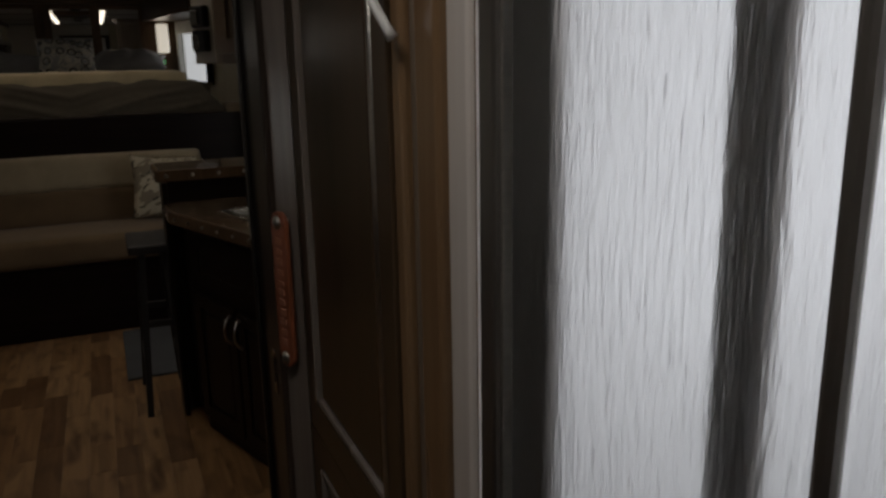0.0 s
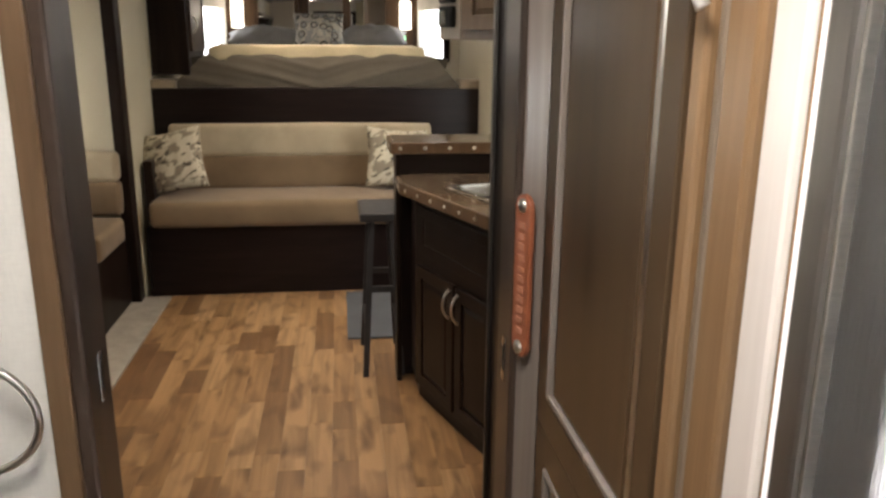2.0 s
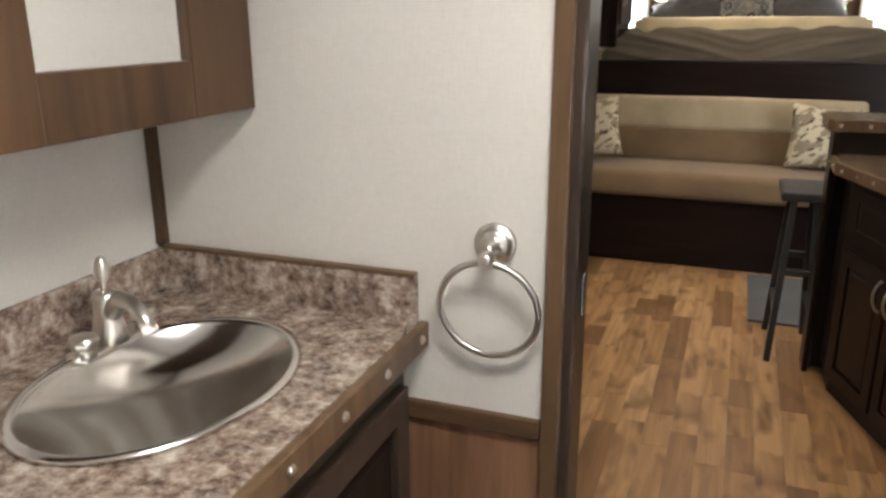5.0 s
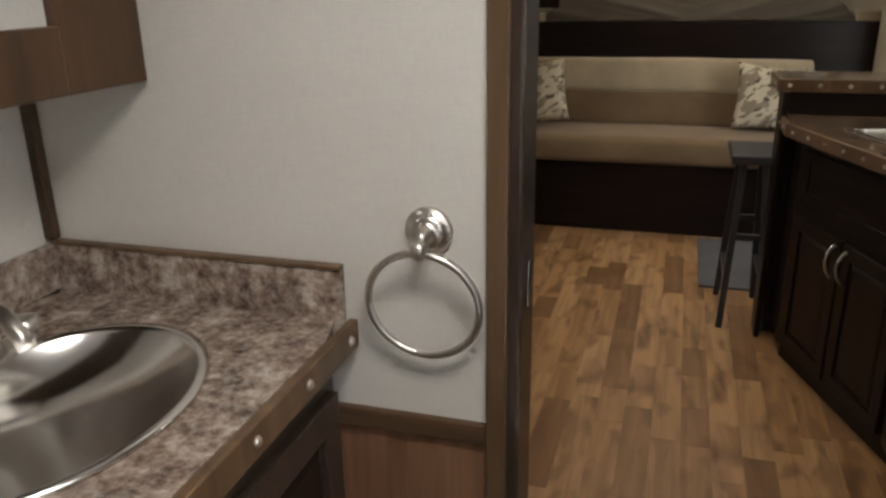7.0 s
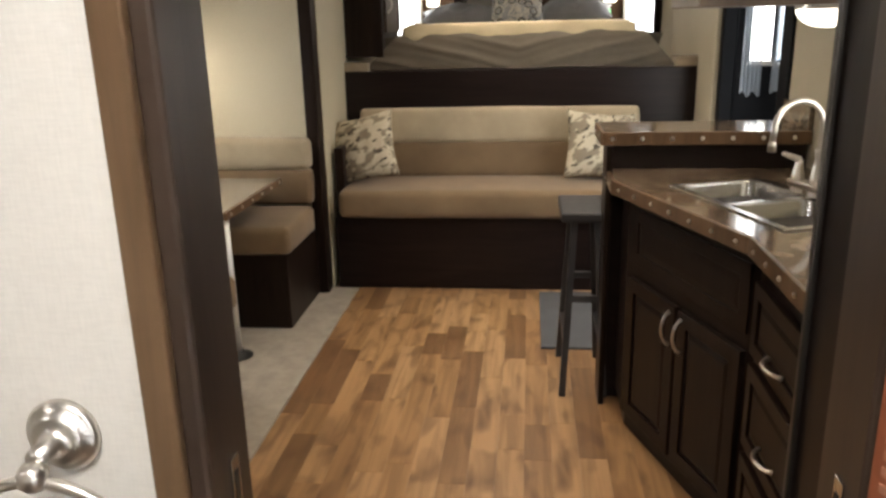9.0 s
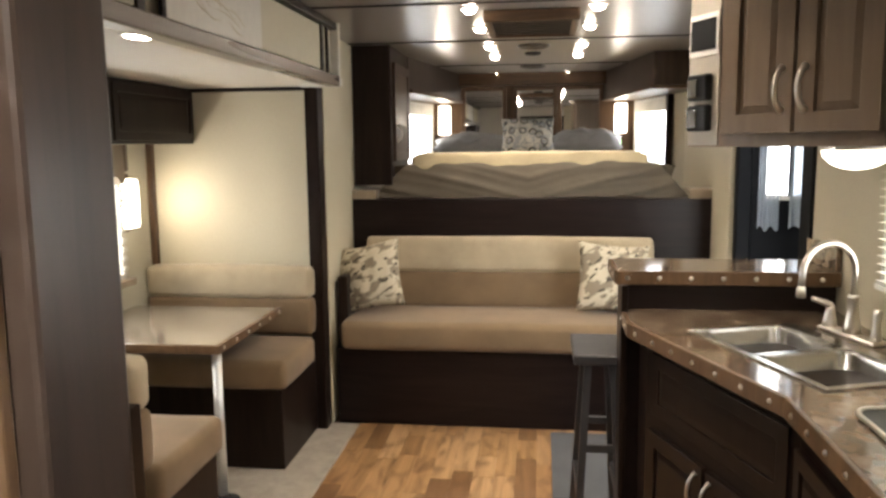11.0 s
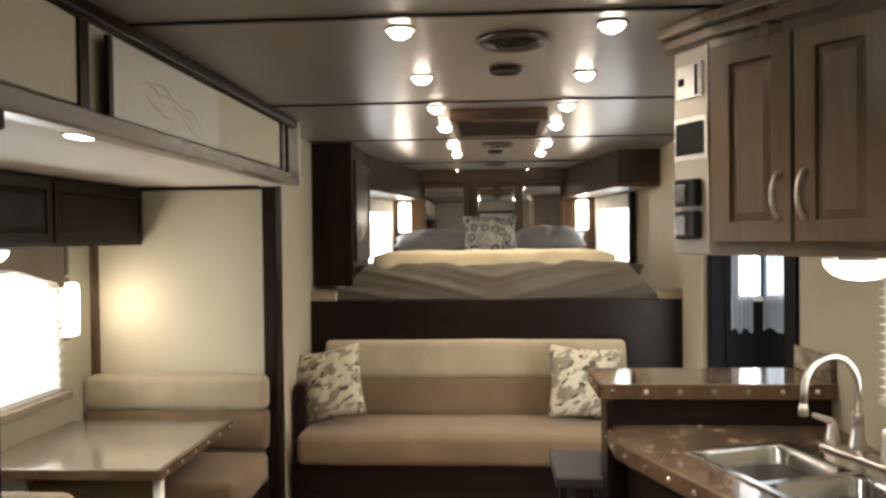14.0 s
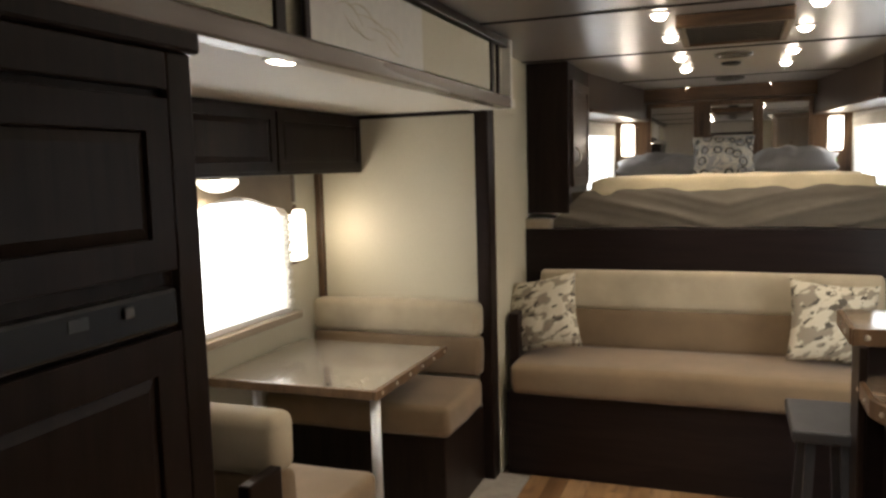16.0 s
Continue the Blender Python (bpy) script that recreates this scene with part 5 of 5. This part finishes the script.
def microwave():
    root = thing("microwave_oven", (0.83, 2.2, 1.61), "black built-in microwave beside the wall cabinet", "microwave")
    part("body", box(0.745, 0.957, 1.86, 2.44, 1.62, 2.07, 0.006), M_BLACK, root)
    part("door", box(0.722, 0.7445, 1.98, 2.438, 1.63, 2.06, 0.006), M_GLOSS, root, "glossy black glass door")
    part("handle", tube([(0.722, 2.40, 1.68), (0.700, 2.40, 1.70), (0.700, 2.40, 1.99), (0.722, 2.40, 2.01)], 0.008, False, 10), M_STEEL, root, "steel bar handle", True)
    for z in (1.74, 1.80, 1.92, 1.98):
        part("button", box(0.739, 0.7448, 1.90, 1.94, z, z + 0.02, 0.003), M_STEEL, root)
    part("filler_strip", box(0.728, 0.957, 2.4405, 2.462, 1.60, 2.147, 0.002), M_CAB, root, "brown wood filler strip")
    hood = thing("range_hood", (0.83, 2.2, 1.50), "grey metal range hood over the cooktop", "range hood")
    part("canopy", prism([(0.690, 1.90), (0.690, 2.43), (0.715, 2.455), (0.957, 2.455), (0.957, 1.90)], 1.525, 1.599, 0.014), M_HOOD, hood)
    part("filter", box(0.74, 0.93, 1.95, 2.40, 1.518, 1.5245, 0.002), M_STEEL, hood, "metal grease filter")


microwave()
blind = thing("sink_blind", (XR - 0.02, 2.3, 1.13), "white slatted blind over the sink window", "blind")
for i in range(15):
    z = 1.135 + i * 0.0245
    part("slat", box(XR - 0.040, XR - 0.014, WIN_Y[0] + 0.01, WIN_Y[1] - 0.01, z, z + 0.0035, 0.0, 1), M_SHADE, blind)
part("bottom_rail", box(XR - 0.042, XR - 0.014, WIN_Y[0] + 0.01, WIN_Y[1] - 0.01, 1.112, 1.13, 0.003), M_WHITE, blind)
dome_lamp((0.735, 2.72, 1.531))
dome_lamp((-2.0, 3.54, 1.564))
sconce((SX + 0.001, 4.345, 1.265), (1, 0), "lit frosted sconce beside the dinette window")


def entry_door():
    root = thing("entry_door", (XR, 4.2, 0), "open dark entry door with a curtained window", "door")
    x0, x1 = XR - 0.014, XR + 0.055
    for a, b in ((DOOR_Y[0], DOOR_Y[0] + 0.12), (DOOR_Y[1] - 0.07, DOOR_Y[1])):
        part("frame", box(x0, x1, a, b, 0, 1.93, 0.006), M_DOORGREY, root)
    part("frame", box(x0, x1, DOOR_Y[0] + 0.1205, DOOR_Y[1] - 0.0705, 1.86, 1.93, 0.006), M_DOORGREY, root)
    # the leaf stands open outside, its inner face towards the galley
    yb, ya = 4.83, 4.79
    wx, wz = (1.09, 1.38), (1.27, 1.74)
    part("leaf", box(1.02, 1.66, ya, yb, 0.02, wz[0], 0.004), M_DOORGREY, root)
    part("leaf", box(1.02, 1.66, ya, yb, wz[1], 1.85, 0.004), M_DOORGREY, root)
    part("leaf", box(1.02, wx[0], ya + 0.0005, yb - 0.0005, wz[0], wz[1], 0.0), M_DOORGREY, root)
    part("leaf", box(wx[1], 1.66, ya + 0.0005, yb - 0.0005, wz[0], wz[1], 0.0), M_DOORGREY, root)
    pane = part("pane", box(*wx, 4.81, 4.814, *wz), M_GLASS, root)
    pane.visible_shadow = False
    part("mullion", box(1.205, 1.225, ya + 0.004, yb - 0.004, *wz, 0.002), M_DOORGREY, root)
    part("window_rail", box(wx[0] - 0.015, wx[1] + 0.015, ya - 0.010, ya - 0.0005, wz[0] - 0.025, wz[0] - 0.002, 0.003), M_WHITE, root, "white window rail")
    for a, b in ((1.045, 1.15), (1.20, 1.42)):
        bm = bmesh.new()
        rows = []
        for j in range(13):
            z = 1.10 + 0.66 * j / 12
            rows.append([bm.verts.new((a + (b - a) * i / 40, ya - 0.018 - 0.007 * math.sin(i * 0.8 + 0.4 * math.sin(j * 0.3)), z + 0.014 * math.sin(i * 0.3) * (j == 0))) for i in range(41)])
        for r0, r1 in zip(rows, rows[1:]):
            for i in range(40):
                bm.faces.new((r0[i], r0[i + 1], r1[i + 1], r1[i]))
        part("sheer", bm, M_SHEER, root, "thin white sheer curtain", True)


entry_door()
fixed("backdrop", box(1.15, 2.6, 6.4, 6.41, 0.3, 3.0), M_BLUEGLOW, "pale blue daylight beyond the open door", "backdrop")
fixed("ground", box(-60, 60, -60, 60, -0.75, -0.7), M_GROUND, "grey gravel yard outside", "ground")


# ---- sofa ----
def sofa():
    root = thing("sofa", (-0.28, 5.0, 0), "tan and cream upholstered sofa on a dark base", "sofa")
    part("base", box(XL + 0.03, 0.70, 4.72, 5.27, 0.0, 0.43, 0.006), M_DARKX, root)
    part("seat_cushion", cushion(-1.145, 0.66, 4.66, 5.2, 0.435, 0.595, 0.036, 0.010, 1), M_SEAT, root)
    lean = Matrix.Translation((0, 5.18, 0.6)) @ Matrix.Rotation(radians(-8), 4, "X") @ Matrix.Translation((0, -5.18, -0.6))
    part("back_cushion", cushion(-1.09, 0.58, 5.10, 5.22, 0.585, 0.795, 0.02, 0.008, 2, lean), M_TAN, root, "tan lower back")
    part("back_band", cushion(-1.10, 0.585, 5.096, 5.224, 0.788, 1.0, 0.028, 0.006, 3, lean), M_CREAM, root, "cream upper back band")
    part("arm", box(XL + 0.02, -1.135, 4.80, 5.27, 0.44, 0.82, 0.012), M_DARK, root, "dark wood arm")


sofa()


def throw_pillow(place, lean, turn, roll, seed):
    m = Matrix.Translation(place) @ Matrix.Rotation(radians(turn), 4, "Z") @ Matrix.Rotation(radians(lean), 4, "X") @ Matrix.Rotation(radians(roll), 4, "Y")
    single("throw_pillow", pillow(0.41, 0.395, 0.15, m, seed), M_LEAF, "cream throw pillow with grey leaf print", "pillow", "sofa pillows", True)


throw_pillow((-1.035, 4.94, 0.80), -18, -14, -13, 1)
throw_pillow((0.345, 5.0, 0.795), -15, 12, 6, 7)


# ---- bed ----
def bed():
    root = thing("bed", (-0.13, 6.3, 1.22), "made bed with taupe spread on the raised platform", "bed")
    x0, x1 = -0.86, 0.62
    nu, nv = 110, 90
    bm = bmesh.new()
    grid = []
    for j in range(nv + 1):
        row = []
        v = j / nv
        for i in range(nu + 1):
            u = i / nu
            x = x0 + (x1 - x0) * u
            if v < 0.3:
                s = v / 0.3
                y, z = 5.345 + 0.14 * s ** 1.5, 1.222 + 0.235 * math.sin(s * math.pi / 2)
            else:
                s = (v - 0.3) / 0.7
                y, z = 5.485 + s * 1.85, 1.457 + 0.02 * math.sin(min(1, s * 4) * math.pi / 2)
            flare = max(0.0, 1.457 - z) / 0.235
            x += (u - 0.5) * 2 * (0.24 if u < 0.5 else 0.19) * flare * (0.4 + 0.6 * abs(u - 0.5) * 2)
            edge = max(0.0, abs(u - 0.5) * 2 - 0.86) / 0.14
            if v > 0.2:
                z -= 0.22 * edge ** 1.5 * min(1, (v - 0.2) * 8)
                x += math.copysign(0.10 * edge, u - 0.5)
            xn = abs(x + 0.13) / 0.85
            w1 = math.sin(math.pi * 1.9 * (flare + 0.85 * xn) + 1.6 * noise.noise(Vector((x * 1.6, z * 2, 3))))
            w2 = math.sin(math.pi * 4.3 * (flare + 0.6 * xn) + 2.0 * noise.noise(Vector((x * 2.1, z * 3, 8))) + 1.0)
            fold = (0.034 * (1 - abs(w1)) ** 2.4 + 0.012 * (1 - abs(w2)) ** 2.0) * min(1, 1.8 * flare) * (0.45 + 0.5 * min(xn, 1.2))
            p = Vector((x, y - fold, z + 0.008 * noise.noise(Vector((x * 4, y * 4, 1)))))
            row.append(bm.verts.new(p))
        grid.append(row)
    for j in range(nv):
        for i in range(nu):
            bm.faces.new((grid[j][i], grid[j][i + 1], grid[j + 1][i + 1], grid[j + 1][i]))
    part("mattress", box(-0.93, 0.67, 5.52, 7.33, 1.216, 1.43, 0.04, 3), M_WHITE, root, "white mattress")
    part("spread", bm, M_SPREAD, root, "taupe draped spread", True)


bed()


def blanket():
    bm = bmesh.new()
    nu, nv, grid = 70, 30, []
    for j in range(nv + 1):
        row = []
        for i in range(nu + 1):
            u, v = i / nu, j / nv
            x = -0.86 + 1.44 * u + 0.02 * noise.noise(Vector((v * 3, 2, 0)))
            if v < 0.25:
                s = v / 0.25
                y, z = 5.43 + 0.055 * s - 0.022, 1.398 + 0.095 * math.sin(s * math.pi / 2)
            else:
                s = (v - 0.25) / 0.75
                y, z = 5.467 + s * 0.8, 1.493
            hang = max(0, abs(u - 0.5) * 2 - 0.9) / 0.1
            z += 0.012 * noise.noise(Vector((x * 6, y * 5, 7))) - 0.02 * hang
            y -= 0.016 * noise.noise(Vector((x * 7, 0, 4))) * (v < 0.3)
            z -= (0.016 * noise.noise(Vector((x * 2.2, 5, 4))) + 0.010 * (x + 0.14) ** 2) * max(0, 1 - v * 5)
            row.append(bm.verts.new((x, y, z)))
        grid.append(row)
    for j in range(nv):
        for i in range(nu):
            bm.faces.new((grid[j][i], grid[j][i + 1], grid[j + 1][i + 1], grid[j + 1][i]))
    ob = single("blanket", bm, M_BLANKET, "pale yellow blanket folded over the bed foot", "blanket", "", True)
    mod = ob.modifiers.new("thickness", "SOLIDIFY")
    mod.thickness = 0.014


blanket()


def bed_pillow(place, w, h, t, lean, turn, seed, material, label):
    m = Matrix.Translation(place) @ Matrix.Rotation(radians(turn), 4, "Z") @ Matrix.Rotation(radians(lean), 4, "X")
    single("bed_pillow", pillow(w, h, t, m, seed, 0.022, 0.30 if material is M_PILLOW else 0.04), material, label, "pillow", "bed pillows", True)


bed_pillow((-0.61, 6.98, 1.545), 0.66, 0.40, 0.16, -75, 4, 11, M_PILLOW, "grey pillow leaning on the headboard")
bed_pillow((0.30, 7.01, 1.556), 0.58, 0.40, 0.18, -70, -4, 15, M_PILLOW, "grey pillow leaning on the headboard")
bed_pillow((-0.165, 6.78, 1.605), 0.42, 0.33, 0.14, -28, 3, 19, M_RING, "pale pillow with dark medallion print")


def bed_cabinets():
    tall = thing("bedside_cabinet", (-1.08, 5.6, 1.3), "tall dark wood cabinet beside the bed", "cabinet")
    part("body", box(XL + 0.003, -0.97, 5.34, 5.95, 1.302, TOP - 0.003, 0.004), M_DARK, tall)
    f, p = panel_door(0.52, 0.60, facing(-0.969, 5.39, 1.45, 1, 0), 0.05, 0.02, 0.01)
    d = part("door", f, M_VANITY, tall)
    part("door_panel", p, M_VANITY, d)
    part("handle", arch_handle(0.10, facing(-0.949, 5.44, 1.62, 1, 0)), M_NICKEL, d, "bowed nickel handle", True)
    for plan in ([(XL + 0.002, 5.952), (-0.965, 5.952), (-0.75, NOSE_Y - 0.002), (NOSE_L + 0.002, NOSE_Y - 0.002), (XL + 0.002, 6.42)],
                 [(XR - 0.002, 6.0), (0.68, 6.0), (0.46, NOSE_Y - 0.002), (NOSE_R - 0.002, NOSE_Y - 0.002), (XR - 0.002, 6.42)]):
        so = thing("bed_soffit", (plan[1][0], plan[1][1], 1.92), "dark wood soffit cabinet above the bed window", "cabinet", "bed soffits")
        part("body", prism(plan, 1.925, TOP - 0.003, 0.004), M_VANITY, so)
        part("light_rail", prism([(p[0] * 0.97 if k in (1, 2) else p[0] * 0.999, p[1]) for k, p in enumerate(plan)], 1.90, 1.9245, 0.003), M_BROWN, so, "brown trim under the soffit")
    head = thing("headboard", (-0.13, NOSE_Y, 1.25), "dark wood headboard with three mirrored doors", "headboard")
    part("frame_rail", box(NOSE_L, NOSE_R, NOSE_Y - 0.10, NOSE_Y - 0.001, 2.04, TOP - 0.003, 0.004), M_BROWNX, head)
    for a, b in ((-0.75, -0.36), (-0.30, 0.072), (0.076, 0.46)):
        f = join(box(a, a + 0.035, NOSE_Y - 0.03, NOSE_Y - 0.001, 1.25, 2.035, 0.003), box(b - 0.035, b, NOSE_Y - 0.03, NOSE_Y - 0.001, 1.25, 2.035, 0.003),
                 box(a + 0.034, b - 0.034, NOSE_Y - 0.0295, NOSE_Y - 0.001, 2.0, 2.035, 0.003), box(a + 0.034, b - 0.034, NOSE_Y - 0.0295, NOSE_Y - 0.001, 1.25, 1.29, 0.003))
        d = part("door", f, M_BROWN, head)
        part("mirror", box(a + 0.03, b - 0.03, NOSE_Y - 0.018, NOSE_Y - 0.012, 1.288, 2.002), M_MIRROR, d, "mirror glass")


bed_cabinets()
for x in (-0.895, 0.605):
    sconce((x, NOSE_Y - 0.001, 1.755), (0, -1), "lit frosted sconce beside the bed")
for x in (-0.44, 0.155):
    spot = thing("reading_spot", (x, NOSE_Y - 0.12, 2.10), "tiny lit spot above the headboard", "lamp", "reading spots")
    part("cup", lathe([(0.0, 0.0), (0.014, 0.0), (0.015, -0.006), (0.010, -0.009)], Matrix.Translation((x, NOSE_Y - 0.12, TOP - 0.001)), 16), M_NICKEL, spot, "", True)
    part("bulb", lathe([(0.008, -0.007), (0.006, -0.011), (0.0, -0.012)], Matrix.Translation((x, NOSE_Y - 0.12, TOP - 0.001)), 12), M_LENS, spot, "glowing bulb", True)
for m_wall, win, flip in ((m_left, NWIN_L, -1), (m_right, NWIN_R, 1)):
    roller = thing("roller_shade", m_wall @ Vector(((win[0] + win[1]) / 2, 0.02 * flip, 1.80)), "raised cream roller shade over the bed window", "window shade", "bed window shades")
    ys = sorted((0.014 * flip, 0.020 * flip))
    part("cloth", placed(box(win[0] + 0.01, win[1] - 0.01, ys[0], ys[1], 1.80, 1.875, 0.002), m_wall), M_SHADE, roller)
    yr = sorted((0.009 * flip, 0.025 * flip))
    part("bottom_bar", placed(box(win[0] + 0.01, win[1] - 0.01, yr[0], yr[1], 1.785, 1.7995, 0.003), m_wall), M_WHITE, roller)
single("shade_bracket", placed(box(0.20, 0.245, 0.004, 0.05, 1.36, 1.90, 0.004), m_right), M_DARK, "dark shade bracket beside the bed window", "bracket")
single("status_light", box(0.60, 0.615, NOSE_Y - 0.006, NOSE_Y - 0.001, 1.535, 1.575, 0.002), M_GREEN, "small green status light beside the bed", "indicator")


# ---- ceiling fittings ----
for px, py in PUCK_PLACES:
    root = thing("puck_light", (px, py, TOP), "round lit recessed ceiling light", "ceiling light", "puck lights")
    part("bezel", lathe([(0.043, 0.0), (0.043, -0.005), (0.037, -0.007), (0.033, -0.004), (0.033, 0.0)], Matrix.Translation((px, py, TOP - 0.001)), 24), M_WHITE, root, "", True)
    part("lens", lathe([(0.031, 0.0), (0.029, -0.008), (0.024, -0.016), (0.015, -0.021), (0.0, -0.023)], Matrix.Translation((px, py, TOP - 0.004)), 24), M_LENS, root, "glowing domed lens", True)


def round_vent(x, y, r, material, label):
    root = thing("ceiling_vent", (x, y, TOP), label, "vent", "round ceiling fittings")
    part("ring", lathe([(r, 0.0), (r, -0.010), (r * 0.86, -0.016), (r * 0.72, -0.010), (r * 0.70, 0.0)], Matrix.Translation((x, y, TOP - 0.001)), 32), material, root, "", True)
    part("backing", lathe([(r * 0.69, -0.003), (0.0, -0.003)], Matrix.Translation((x, y, TOP - 0.001)), 32), M_BLACK, root)
    for k in range(1, 4):
        part("louvre", lathe([(r * 0.17 * k, -0.004), (r * 0.17 * k, -0.012), (r * 0.17 * k + 0.004, -0.012), (r * 0.17 * k + 0.004, -0.004)], Matrix.Translation((x, y, TOP - 0.001)), 24), material, root)


round_vent(-0.10, 2.56, 0.062, M_BLACK, "small round black ceiling vent")
round_vent(-0.075, 3.05, 0.105, M_BRONZE, "round dark ceiling vent")
round_vent(-0.09, 3.43, 0.055, M_BLACK, "small round black ceiling vent")
round_vent(-0.10, 5.02, 0.055, M_BLACK, "small round black ceiling vent")
round_vent(-0.11, 5.56, 0.10, M_BRONZE, "round dark ceiling vent")
round_vent(-0.12, 5.95, 0.055, M_BLACK, "small round black ceiling vent")
round_vent(-0.13, 6.84, 0.10, M_BRONZE, "round dark ceiling vent")


def air_conditioner():
    root = thing("ceiling_air_conditioner", (-0.1, 4.5, TOP), "ceiling air conditioner in a brown wood frame", "air conditioner")
    x0, x1, y0, y1, z0 = -0.325, 0.11, 4.235, 4.80, TOP - 0.055
    part("frame", box(x0, x1, y0, y0 + 0.03, z0, TOP - 0.002, 0.005), M_BROWNX, root)
    part("frame", box(x0, x1, y1 - 0.03, y1, z0, TOP - 0.002, 0.005), M_BROWNX, root)
    part("frame", box(x0, x0 + 0.03, y0 + 0.031, y1 - 0.031, z0, TOP - 0.002, 0.005), M_BROWNY, root)
    part("frame", box(x1 - 0.03, x1, y0 + 0.031, y1 - 0.031, z0, TOP - 0.002, 0.005), M_BROWNY, root)
    part("grille_backing", box(x0 + 0.031, x1 - 0.031, y0 + 0.031, y1 - 0.031, TOP - 0.02, TOP - 0.003), M_BLACK, root)
    for i in range(9):
        y = y0 + 0.06 + i * 0.056
        part("slat", box(x0 + 0.032, x1 - 0.032, y, y + 0.022, z0 + 0.010, z0 + 0.022, 0.001), M_DARK, root)


air_conditioner()


# ---- floor planks ----
def planks():
    random.seed(11)
    width = 0.0985
    meshes = {}
    x = -1.058
    count = 0
    while x < 0.60:
        y = 0.85 - random.uniform(0, 0.6)
        while y < 4.72:
            length = random.choice((0.25, 0.40, 0.55, 0.55, 0.75, 0.95))
            w = min(width, 0.60 - x)
            y1 = min(y + length, 4.74)
            key = (round(w, 3), round(y1 - y, 3))
            if key not in meshes:
                bm = box(0.0004, key[0] - 0.0004, 0.0004, key[1] - 0.0004, -0.004, 0.0, 0.0006, 1)
                me = bpy.data.meshes.new("plank")
                bm.to_mesh(me)
                bm.free()
                me.materials.append(M_PLANK)
                meshes[key] = me
            ob = new("plank", meshes[key])
            ob.parent = floor
            ob.location = (x, y, 0)
            count += 1
            y = y1
        x += width


planks()
